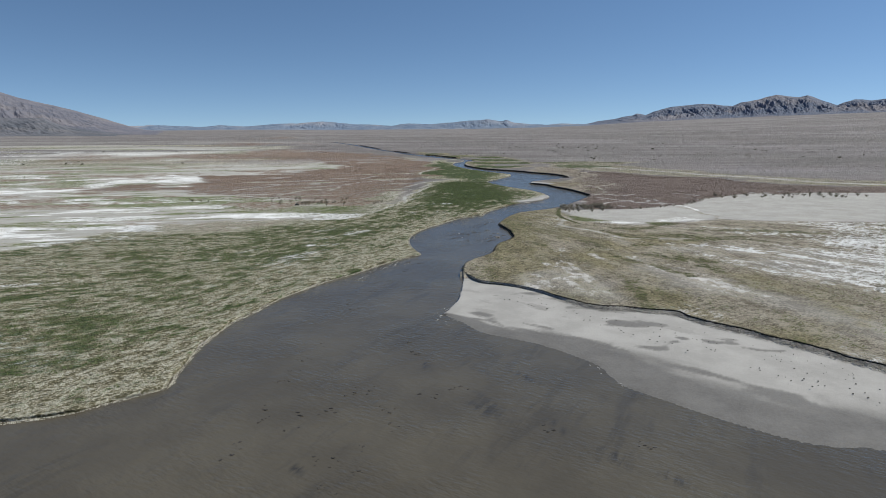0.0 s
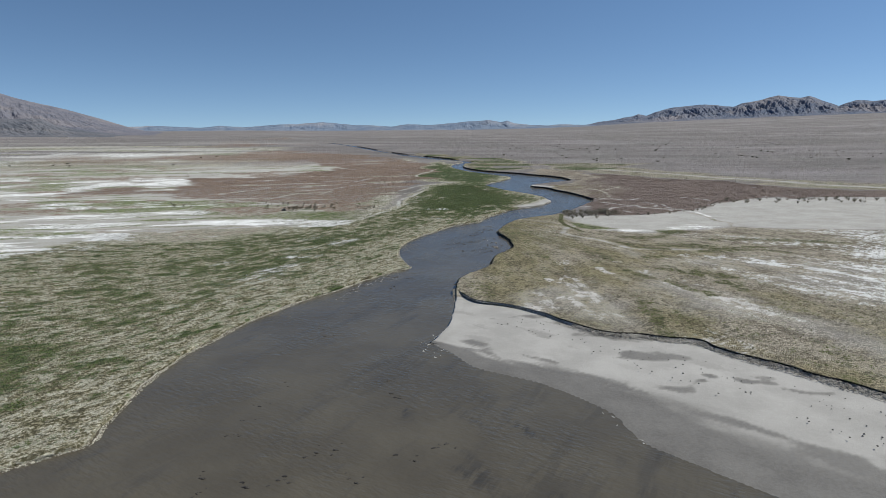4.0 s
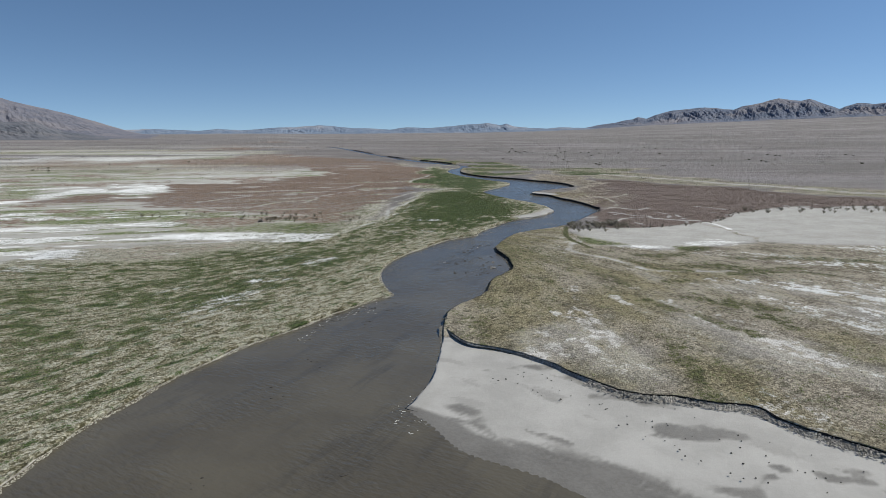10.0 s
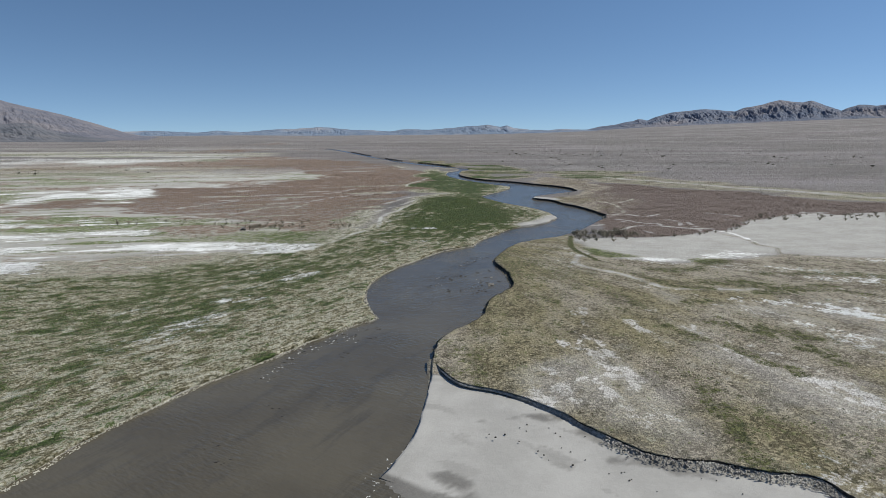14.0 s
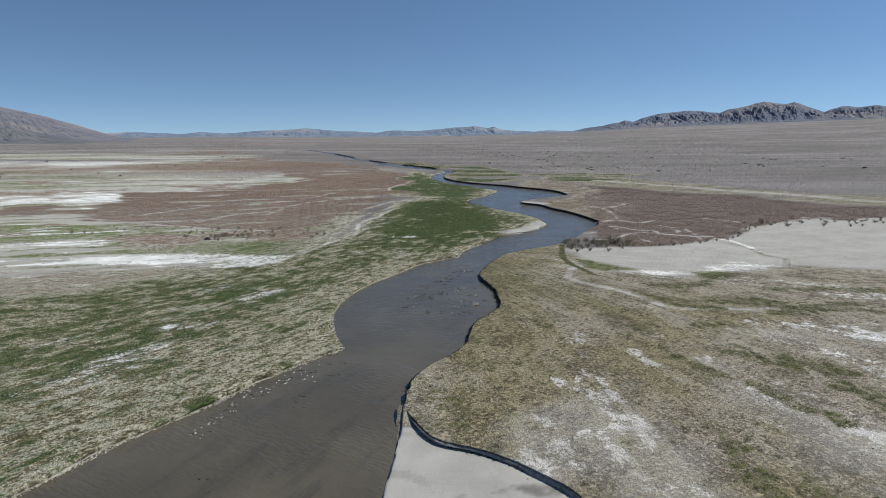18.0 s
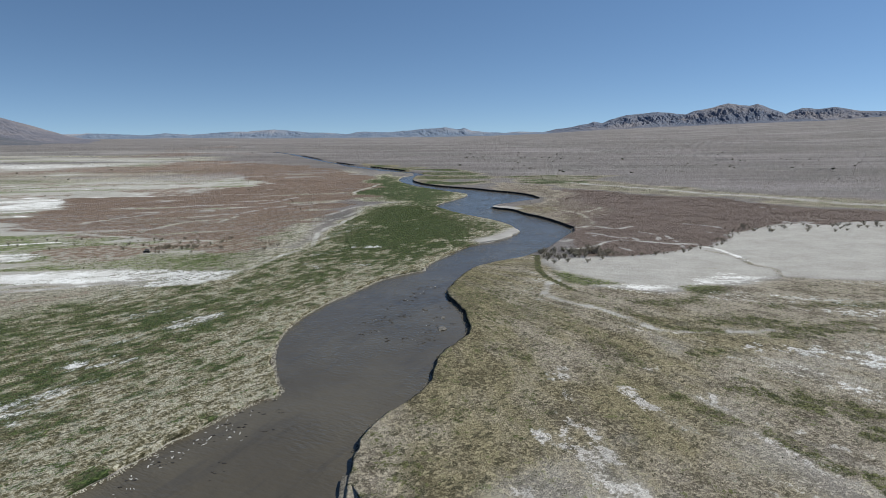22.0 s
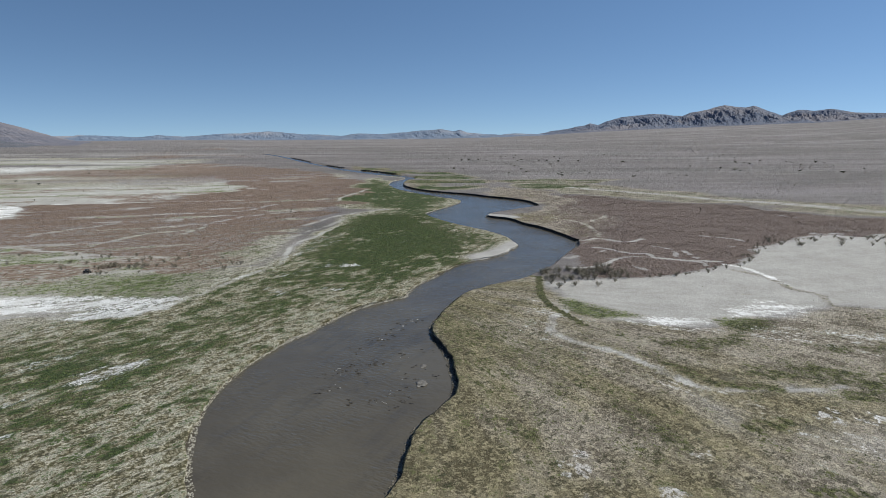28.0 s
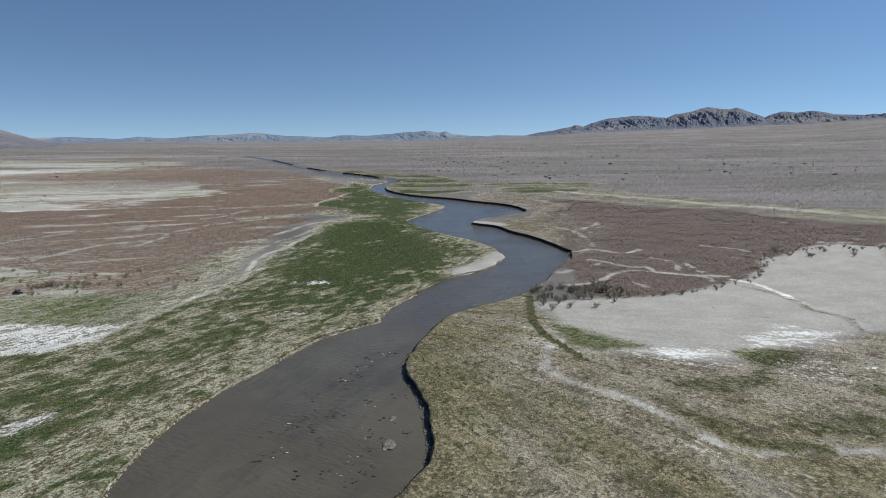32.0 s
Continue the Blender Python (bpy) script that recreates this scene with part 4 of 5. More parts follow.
# ---------- the river ----------
river_xs = np.concatenate([np.arange(-340, -70, 10.0), np.arange(-70, 90, 0.7), np.arange(90, 340, 10.0)])
river_ys = np.concatenate([np.arange(-420, 40, 10.0), np.arange(40, 300, 0.7), np.arange(300, 1400, 10.0)])
wx_, wy_ = [a.ravel() for a in np.meshgrid(river_xs, river_ys)]
river = bulk_mesh("water", np.stack([wx_, wy_, np.full(wx_.shape, WATER)], -1), grid_faces(len(river_ys), len(river_xs)), 4, RIVER)
murk = np.zeros(len(wx_))
for ex, ey, long, wide, turn in SHOALS:                  # dark mud that lies just under the surface
    c_, s_ = math.cos(radians(turn)), math.sin(radians(turn))
    du, dv = (wx_ - ex) * c_ + (wy_ - ey) * s_, (wy_ - ey) * c_ - (wx_ - ex) * s_
    close = np.nonzero((np.abs(du) < 2 * long) & (np.abs(dv) < 3 * wide))[0]
    du, dv = du[close], dv[close]
    comb = fbm(du * 0.25, dv + 0.15 * du, 1.5, int(ex * 7) % 97 + 400, 4)
    tail = smooth(-0.03, 0.06, du / long + 0.06 * comb) * smooth(1.0, 0.35, du / long + 0.3 * comb)
    murk[close] = np.maximum(murk[close], tail * smooth(1.0, 0.5, np.abs(dv) / wide + 0.35 * comb) * np.clip(0.55 + 1.1 * comb, 0, 1))
spot_noise = fbm((0.5 * wx_ + 0.86 * wy_) * 0.25, 0.5 * wy_ - 0.86 * wx_, 6, 430, 5)
murk = np.maximum(murk, 0.3 * smooth(0.38, 0.62, spot_noise))
a_ = river.data.attributes.new("murk", "FLOAT", "POINT")
a_.data.foreach_set("value", murk.astype(np.float32))
tagged(river, "shallow muddy brown river with faint ripples", "river", kind="structure")


def bank_strip(name, points, land_side, height, label, step=0.7, foot=-1.2, wander=0.35, ledge=0.5, undercut=0.3, face=None, slump=None):
    """The edge of a bank along a line: turf edge, bare face and slumped foot. height(x, y): how far the face drops."""
    line = spline(points, step)
    n = len(line)
    tang = np.gradient(line, axis=0)
    tang /= np.hypot(tang[:, 0], tang[:, 1])[:, None] + 1e-9
    norm = np.stack([-tang[:, 1], tang[:, 0]], -1) * land_side          # towards the land
    x0, y0 = line[:, 0], line[:, 1]
    shift = wander * fbm(x0, y0, 5, 12, 4)
    drop = height(x0, y0) * (1 + 0.15 * fbm(x0, y0, 7, 15, 3))
    inland = line + norm * 2.2
    top = survey(inland[:, 0], inland[:, 1])[0] + 0.02
    rows = []
    falls = (0.05, 0.18, 0.6, 0.84) if ledge < 0.5 else (0.04, 0.1, 0.28, 0.5)
    for k, (off, frac) in enumerate(((2.2, 0.0), (1.2, 0.0), (0.35, 0.0), (0.0, falls[0]), (undercut * 0.8, falls[1]), (undercut, falls[2]), (-0.2 - ledge * 0.4, falls[3]), (-0.8 - ledge, 1.0), (-1.3 - ledge, 1.6))):
        jag = shift * (1 if k > 1 else 0.3) + ((0.38 if undercut > 0 else 0.15) * fbm(x0, y0, 2.4, 40 + k // 2, 4) if k > 2 else 0)
        if slump and off < 0:
            off = off * (0.08 + 0.92 * smooth(22, 48, x0))
        p = line + norm * (off + jag * (1 if not slump else 0.15 + 0.85 * smooth(15, 40, x0)))[:, None]
        z = top - drop * (frac + (0.07 * fbm(x0, y0, 1.3, 60 + k, 3) if k > 3 else 0))
        if k < 3:
            z = np.maximum(z, survey(p[:, 0], p[:, 1])[0] + 0.02) if k == 0 else top + 0.05 * (k > 1)
        rows.append(np.stack([p[:, 0], p[:, 1], np.maximum(z, foot)], -1))
    v = np.concatenate(rows)
    ob = bulk_mesh(name, v, grid_faces(len(rows), n), 4, GROUND, shade=False)
    # steep upper face gets the earth with painted-in shade, the foot the lighter one
    ob.data.materials.append(SHADED_EARTH)
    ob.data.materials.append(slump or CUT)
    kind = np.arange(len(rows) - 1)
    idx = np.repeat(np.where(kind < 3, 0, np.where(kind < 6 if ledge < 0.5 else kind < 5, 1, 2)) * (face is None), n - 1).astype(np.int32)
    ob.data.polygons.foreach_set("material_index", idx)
    q = np.concatenate([inland] * len(rows))
    plants, soils = cover(q[:, 0].copy(), q[:, 1].copy())
    if face:
        lower = np.repeat(np.arange(len(rows)) >= 6, n)
        plants[lower, 0], plants[lower, 3], soils[lower, 0] = 0.0, 0.0, np.clip(0.6 + 0.8 * fbm(v[lower, 0], v[lower, 1], 1.5, 88, 3), 0.1, 1)
    paint_cover(ob, plants, soils)
    return tagged(ob, label, "river bank", kind="structure")


bank_strip("bank_left", LEFT_BANK, 1, lambda x, y: 0.75 + 0 * x, "low pale crumbling turf edge of the river", ledge=-0.6, undercut=-0.03, face="turf", wander=0.6)
bank_strip("bank_left_far", [LEFT_BANK[-1]] + LEFT_FAR, 1, lambda x, y: 0.7 + 0 * x, "low grassy river edge", step=2.0, undercut=-0.03, ledge=-0.6, face="turf")
bank_strip("bank_bar", BAR_EDGE[15:], -1, lambda x, y: 0.2 + 0 * x, "thin dark edge of the sandbar", ledge=-0.5, undercut=-0.02, wander=0.1)
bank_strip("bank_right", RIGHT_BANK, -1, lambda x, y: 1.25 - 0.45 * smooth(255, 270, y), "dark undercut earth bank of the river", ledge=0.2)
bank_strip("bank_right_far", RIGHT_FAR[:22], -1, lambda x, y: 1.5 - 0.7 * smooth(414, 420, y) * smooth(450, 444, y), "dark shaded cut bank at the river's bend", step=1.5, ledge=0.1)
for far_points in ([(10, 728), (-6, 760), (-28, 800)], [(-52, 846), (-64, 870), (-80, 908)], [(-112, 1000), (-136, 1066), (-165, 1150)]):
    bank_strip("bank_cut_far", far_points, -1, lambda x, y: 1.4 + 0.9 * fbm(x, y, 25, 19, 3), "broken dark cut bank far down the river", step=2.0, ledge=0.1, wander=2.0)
bank_strip("bank_sandbar", BAR_BANK, 1, lambda x, y: 0.2 + 1.1 * smooth(12, 44, x), "eroded earth bank behind the sandbar with slumped rubble", ledge=1.1, undercut=0.2, slump=SLUMP, wander=0.7)


# ---------- mountains ----------
def mountain_range(name, skyline, base, ridge, depth, material, label, seed, rough=1.0, lift=0.0):
    """A range whose crest follows (bearing, height) pairs at the distance ridge; its foot lies at base."""
    az = np.array([s[0] for s in skyline])
    hz = np.array([s[1] for s in skyline])
    a = np.linspace(az[0], az[-1], int((az[-1] - az[0]) * 36))
    r = np.concatenate([np.linspace(base, ridge, 64), np.linspace(ridge, ridge + depth, 10)[1:]])
    aa, rr = np.meshgrid(np.radians(a), r)
    x, y = rr * np.sin(aa), rr * np.cos(aa)
    crest = np.interp(np.degrees(aa), az, hz) + 3 * rough * fbm(x, y, 60, seed + 9, 3)
    u = np.where(rr <= ridge, (rr - base) / (ridge - base), 1 - (rr - ridge) / depth)
    gully = 1 - np.abs(fbm(x, y, 0.09 * ridge, seed, 5))
    spur = 1 - np.abs(fbm(aa * ridge + 0.25 * rr, rr * 0.22, 0.011 * ridge, seed + 3, 5))
    crag = 1 - np.abs(fbm(aa * ridge - 0.35 * rr, rr * 0.4, 0.0045 * ridge, seed + 6, 5))
    shape = np.clip(u, 0, 1) ** 1.25
    ground_z = rise(x.ravel(), y.ravel(), (x > 0).ravel()).reshape(x.shape)
    wave = (0.28 * gully + 0.55 * spur + (0.38 if rough > 0.5 else 0.1) * (crag - 0.42) - 0.66) * rough * 5 * shape * (1 - shape)
    z = np.minimum(ground_z, crest - 4) * (1 - shape) + crest * shape + (crest - lift) * 0.5 * wave
    z = np.minimum(z, ground_z * (1 - shape) + crest * (shape + 0.25 * (1 - shape)))
    z[0] -= 6
    z[-1] -= 40
    ob = bulk_mesh(name, np.stack([x.ravel(), y.ravel(), z.ravel()], -1), grid_faces(len(r), len(a)), 4, material, shade=False)
    return tagged(ob, label, "mountain range", kind="structure")


# blue cast of the mountain rocks: haze painted into their base colours
ROCK_NEAR = rock_material("dark_hazed_rock", (0.10, 0.122, 0.175), (0.165, 0.175, 0.215), (0.235, 0.215, 0.225))
# foothill: darker tones carry the shadowed lower slope in the colour
ROCK_SHADE = rock_material("shaded_rock", (0.10, 0.108, 0.128), (0.15, 0.15, 0.168), (0.185, 0.175, 0.175))
ROCK_PALE = rock_material("pale_rock", (0.125, 0.13, 0.163), (0.174, 0.17, 0.197), (0.232, 0.213, 0.22))
# the far hills' strong blue is distance haze put into the base colour
ROCK_FAR = rock_material("hazed_rock", (0.13, 0.172, 0.245), (0.185, 0.222, 0.285), (0.33, 0.315, 0.33))
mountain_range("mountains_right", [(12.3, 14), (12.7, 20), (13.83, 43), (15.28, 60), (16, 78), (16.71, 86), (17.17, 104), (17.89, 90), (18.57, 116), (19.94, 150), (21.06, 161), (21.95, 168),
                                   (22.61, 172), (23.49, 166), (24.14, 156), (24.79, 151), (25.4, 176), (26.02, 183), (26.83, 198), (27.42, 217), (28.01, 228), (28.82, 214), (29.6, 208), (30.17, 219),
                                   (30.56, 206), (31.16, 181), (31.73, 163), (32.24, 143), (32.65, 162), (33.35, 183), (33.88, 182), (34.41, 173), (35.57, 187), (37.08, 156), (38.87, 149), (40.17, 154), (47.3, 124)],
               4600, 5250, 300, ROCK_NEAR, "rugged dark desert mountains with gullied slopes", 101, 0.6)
mountain_range("mountain_left", [(-50, 470), (-44.68, 371), (-40.65, 292), (-36, 209), (-35, 184), (-33.9, 163), (-32.86, 146), (-31.76, 126), (-30.63, 102), (-29.48, 78), (-28.3, 50), (-27.3, 27), (-26.2, 8), (-25, 2)],
               2700, 3900, 500, ROCK_PALE, "long pale mountain spur sloping to the plain", 202, 0.3)
mountain_range("hill_left", [(-50, 130), (-42, 100), (-38, 84), (-36.4, 72), (-35, 66), (-34, 70), (-33.4, 66), (-32.6, 46), (-31.6, 30), (-30, 16), (-28.4, 6), (-27, 1)],
               2350, 2900, 300, ROCK_SHADE, "dark low foothill before the pale mountain spur", 252, 0.45)
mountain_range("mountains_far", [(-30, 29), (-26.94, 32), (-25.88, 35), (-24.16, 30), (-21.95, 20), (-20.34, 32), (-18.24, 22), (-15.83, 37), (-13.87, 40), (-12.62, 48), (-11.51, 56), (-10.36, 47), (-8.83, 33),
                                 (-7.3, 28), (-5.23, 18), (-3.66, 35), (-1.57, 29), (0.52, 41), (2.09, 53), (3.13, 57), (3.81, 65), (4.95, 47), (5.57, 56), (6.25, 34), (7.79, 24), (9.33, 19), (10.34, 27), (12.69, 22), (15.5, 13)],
               4500, 4850, 60, ROCK_FAR, "low hills on the horizon, bluish with painted haze", 303, 0.8)


# ---------- plants that nobody could count ----------
def random_places(n, x0, x1, y0, y1, seed):
    rng = np.random.default_rng(seed)
    return rng.uniform(x0, x1, n), rng.uniform(y0, y1, n), rng


def tufts(name, x, y, z, size, blades, material, label, seed, tall=0.5, wide=0.3):
    """Tufts of pointed blades, each blade one triangle."""
    rng = np.random.default_rng(seed)
    n = len(x)
    turn = rng.uniform(0, 2 * math.pi, (n, blades))
    lean = rng.uniform(0.2, 1.0, (n, blades)) * size[:, None] * 0.6
    high = rng.uniform(0.5, 1.1, (n, blades)) * size[:, None] * tall
    cx, cy = np.cos(turn), np.sin(turn)
    bx = x[:, None] + cx * lean * 0.3
    by = y[:, None] + cy * lean * 0.3
    w = size[:, None] * wide
    bz = np.repeat(z[:, None] - 0.05, blades, 1)
    v = np.stack([np.stack([bx - cy * w, by + cx * w, bz], -1), np.stack([bx + cy * w, by - cx * w, bz], -1),
                  np.stack([x[:, None] + cx * lean, y[:, None] + cy * lean, bz + 0.05 + high], -1)], 2).reshape(-1, 3)
    ob = bulk_mesh(name, v, np.arange(len(v)).reshape(-1, 3), 3, material, shade=False)
    return tagged(ob, label, "plants", kind="stuff")


def keep_where(mask, *arrays):
    return [a[mask] for a in arrays]


gx, gy, rng = random_places(420000, -120, 150, 60, 430, 11)
clear = (np.abs(gx - 8) < 24 + 0.74 * (gy - 0)) & (np.abs(gx - 8) < 70 + 0.55 * gy)
gx, gy = keep_where(clear, gx, gy)
g_survey = survey(gx, gy)
g_plants, g_soils = cover(gx, gy, g_survey)
gz, g_wet = g_survey[0], g_survey[5]
g_right = g_soils[:, 3] > 0.5
shore = np.minimum(g_survey[1], np.minimum(g_survey[2], g_survey[4]))
chance = g_plants[:, 0] * (1 - g_plants[:, 3]) * (1.15 - 0.75 * g_plants[:, 1]) * (1 - 0.8 * g_plants[:, 2]) * np.where(g_right, 0.75, 1.0)
ok = (rng.random(len(gx)) < chance * 0.7) & ~g_wet & (shore > 0.5)
tx, ty, tz, tk, tr = keep_where(ok, gx, gy, gz, g_plants[:, 1], g_soils[:, 3])
lush_ = rng.random(len(tx)) > tk * 1.1 - 0.08
sz = rng.uniform(0.22, 0.6, len(tx)) * np.where(tr > 0.5, 0.75, 1.0)
thin = rng.random(len(tx)) < np.where(tr > 0.5, 0.18, 0.3)
tufts("grass_green", tx[lush_], ty[lush_], tz[lush_], sz[lush_], 5, GRASS_GREEN, "low dark green grass tussocks on the plain", 21, 0.26, 0.34)
for name, pick, matter, words, seed in (("grass_dry", ~lush_ & thin & (tr < 0.5), GRASS, "low straw-coloured grass tussocks", 22), ("grass_olive", ~lush_ & thin & (tr > 0.5), GRASS_OLIVE, "low brown and olive grass tussocks", 23)):
    tufts(name, tx[pick], ty[pick], tz[pick], sz[pick], 5, matter, words, seed, 0.22, 0.34)

hx, hy, rng = random_places(150000, -230, 240, 285, 620, 31)
h_survey = survey(hx, hy)
h_plants, h_soils = cover(hx, hy, h_survey)
patchy = value_noise((hx - 0.3 * hy) / 9, (hy + 0.3 * hx) / 3.5, 9) * 0.6 + value_noise(hx / 2.5, hy / 2.5, 8) * 0.4
ok = (rng.random(len(hx)) < h_plants[:, 3] * smooth(0.3, 0.65, patchy) * (0.55 + 0.45 * h_soils[:, 3])) & ~h_survey[5] & (np.minimum(h_survey[1], h_survey[2]) > 1.2)
bx, by, bz, bright = keep_where(ok, hx, hy, h_survey[0], h_soils[:, 3])
bs = rng.uniform(0.35, 0.75, len(bx))
lefts = bright < 0.5
tufts("heath_red", bx[lefts], by[lefts], bz[lefts], bs[lefts], 6, HEATH, "dense reddish brown leafless shrubs covering the flat", 33, 0.3, 0.3)
tufts("heath_brown", bx[~lefts], by[~lefts], bz[~lefts], bs[~lefts], 6, HEATH_DARK, "dense dark brown shrubs covering the flat", 34, 0.28, 0.3)

fx, fy, rng = random_places(60000, -900, 1500, 420, 2200, 41)
seen = (np.abs(fx) < 0.8 * fy + 60)
fx, fy = keep_where(seen, fx, fy)
f_survey = survey(fx, fy)
row = value_noise(fx / 160, fy / 55, 14) * 0.6 + value_noise(fx / 40, fy / 40, 15) * 0.4
ok = (rng.random(len(fx)) < 0.8 * smooth(0.35, 0.8, row)) & ~f_survey[5] & (np.minimum(f_survey[1], f_survey[2]) > 6)
px_, py_, pz_ = keep_where(ok, fx, fy, f_survey[0])
tufts("desert_scrub", px_, py_, pz_, rng.uniform(0.4, 1.0, len(px_)), 5, LEAF, "sparse grey-green desert scrub on the plain", 43, 0.7, 0.35)

# ---------- single shrubs ----------
def shrub_model(seed, green):
    """One shrub: bare stems that fork outwards and an uneven crown of small leaves with gaps."""
    rnd = random.Random(seed)
    root = tagged(new("shrub"), "grey-brown leafy desert shrub on bare silt" if not green else "dark green desert bush on the plain", "shrub")
    bm = bmesh.new()
    tips = []
    for _ in range(9):
        a, lean, tall = rnd.uniform(0, 6.28), rnd.uniform(0.15, 0.75), rnd.uniform(0.7, 1.5)
        p = [Vector((0.06 * math.cos(a), 0.06 * math.sin(a), -0.08))]
        for k in (0.4, 0.75, 1.0):
            p.append(Vector((math.cos(a + rnd.uniform(-0.4, 0.4)) * lean * k * tall, math.sin(a + rnd.uniform(-0.4, 0.4)) * lean * k * tall, tall * k * (1 - 0.25 * lean))))
        last = None
        for k, q in enumerate(p):
            r = 0.045 * (1 - 0.27 * k)
            ring = [bm.verts.new(q + Vector((r * math.cos(b), r * math.sin(b), 0))) for b in (0, 2.1, 4.2)]
            if last:
                for i in range(3):
                    bm.faces.new((last[i], last[(i + 1) % 3], ring[(i + 1) % 3], ring[i]))
            last = ring
        tips += p[2:]
    part("stem", bm, TWIG, root)
    bm = bmesh.new()
    for q in tips:
        for _ in range(22 if green else 15):
            c = q + Vector((rnd.gauss(0, 0.17), rnd.gauss(0, 0.17), rnd.gauss(0, 0.14)))
            u = Vector((rnd.gauss(0, 1), rnd.gauss(0, 1), rnd.gauss(0, 1))).normalized() * rnd.uniform(0.07, 0.16)
            w = Vector((rnd.gauss(0, 1), rnd.gauss(0, 1), rnd.gauss(0, 1))).normalized() * rnd.uniform(0.05, 0.11)
            bm.faces.new([bm.verts.new(c + o) for o in (u, w, -u)])
    part("crown", bm, LEAF_DARK if green else LEAF, root)
    return root


LEAF_DARK = leafy("dark_leaves", (0.02, 0.026, 0.016), (0.07, 0.075, 0.045))
shrub_models = [shrub_model(500 + k, False) for k in range(4)]
bush_models = [shrub_model(600 + k, True) for k in range(3)]
used = set()


height_grid = ground_survey[0].reshape(len(ys), len(xs))


def level(x, y):
    """The height of the ground mesh at a place."""
    i, j = int(np.searchsorted(xs, x)) - 1, int(np.searchsorted(ys, y)) - 1
    u, v = (x - xs[i]) / (xs[i + 1] - xs[i]), (y - ys[j]) / (ys[j + 1] - ys[j])
    low = height_grid[j, i] * (1 - u) + height_grid[j, i + 1] * u
    high = height_grid[j + 1, i] * (1 - u) + height_grid[j + 1, i + 1] * u
    return float(low * (1 - v) + high * v)


def plant(models, x, y, size, group):
    rnd = random.Random(int(x * 131 + y * 17))
    k = rnd.randrange(len(models))
    m = pose(x, y, level(x, y), 0, 0, rnd.uniform(0, 360))
    if (models[0], k) in used:
        ob = copy_thing(models[k], m)
    else:
        used.add((models[0], k))
        ob = models[k]
        ob.matrix_basis = m
    low = 0.6 if models is bush_models else 1.0
    ob.scale = (size * rnd.uniform(0.85, 1.2), size * rnd.uniform(0.85, 1.2), low * size * rnd.uniform(0.8, 1.1))
    return tagged(ob, group=group)


rnd = random.Random(77)
for _ in range(64):                                     # thicket where the salt flat meets the river
    u, v = rnd.random(), rnd.random() ** 1.3
    plant(shrub_models, 55.5 + 24 * u, 287 + 11 * v + 4 * u * v, rnd.uniform(0.9, 1.55), "shrubs at the salt flat's edge")
for x, y in ((62, 281), (74, 284), (68, 280), (57, 279), (56.2, 283.5), (60, 284)):
    plant(shrub_models, x, y, rnd.uniform(1.0, 1.4), "shrubs at the salt flat's edge")
edge_line = spline([(82, 288.5), (97, 289), (110, 295.5), (121, 301), (128, 311), (139, 323), (151, 335), (175, 342.5)], 2.2)
for x, y in edge_line:
    plant(shrub_models, float(x) + rnd.uniform(-1.6, 1.6), float(y) + rnd.uniform(-1.5, 2.0), rnd.uniform(0.4, 0.95), "shrubs at the salt flat's edge")
for _ in range(40):
    plant(shrub_models, rnd.uniform(150, 232), rnd.uniform(326, 343), rnd.uniform(0.8, 1.5), "shrubs on the salt flat")
for _ in range(46):                                     # pale flat on the far side of the meadow
    u = rnd.random()
    plant(shrub_models, -150 + 118 * u, 315 + 14 * (1 - u) + rnd.uniform(-6, 16), rnd.uniform(0.5, 1.2), "shrubs beside the red flat")
for _ in range(22):                                     # dense grey bushes round the parked buggy
    u, v = rnd.gauss(0, 1), rnd.gauss(0, 1)
    plant(shrub_models, -72 + 6 * u, 317 + 2.2 * v + 0.3 * u, rnd.uniform(0.8, 1.3), "shrubs beside the red flat")
for x, y in ((-75, 308.6), (-73.6, 308), (-72, 308.4), (-63, 309), (-91, 325), (-55, 315)):
    plant(shrub_models, x, y, rnd.uniform(0.7, 1.1), "shrubs beside the red flat")
for _ in range(70):                                     # dark bushes far out on the plain
    plant(bush_models, rnd.uniform(60, 560), rnd.uniform(640, 1150), rnd.uniform(1.2, 2.4), "bushes on the far plain")
for _ in range(24):
    plant(bush_models, rnd.uniform(-620, -260), rnd.uniform(620, 1300), rnd.uniform(1.2, 2.2), "bushes on the far plain")


# ---------- mud and foam in the river ----------
def clod_model(seed, material, name, flat):
    rnd = random.Random(seed)
    bm = bmesh.new()
    bmesh.ops.create_icosphere(bm, subdivisions=2, radius=0.5)
    for v in bm.verts:
        k = 1 + 0.8 * noise.noise(v.co * 3.4 + Vector((seed * 3.1, 0, 0)))
        v.co = Vector((v.co.x * k * 1.4, v.co.y * k * 0.7, v.co.z * k * flat))
    me = bpy.data.meshes.new(name)
    bm.to_mesh(me)
    bm.free()
    me.materials.append(material)
    return me


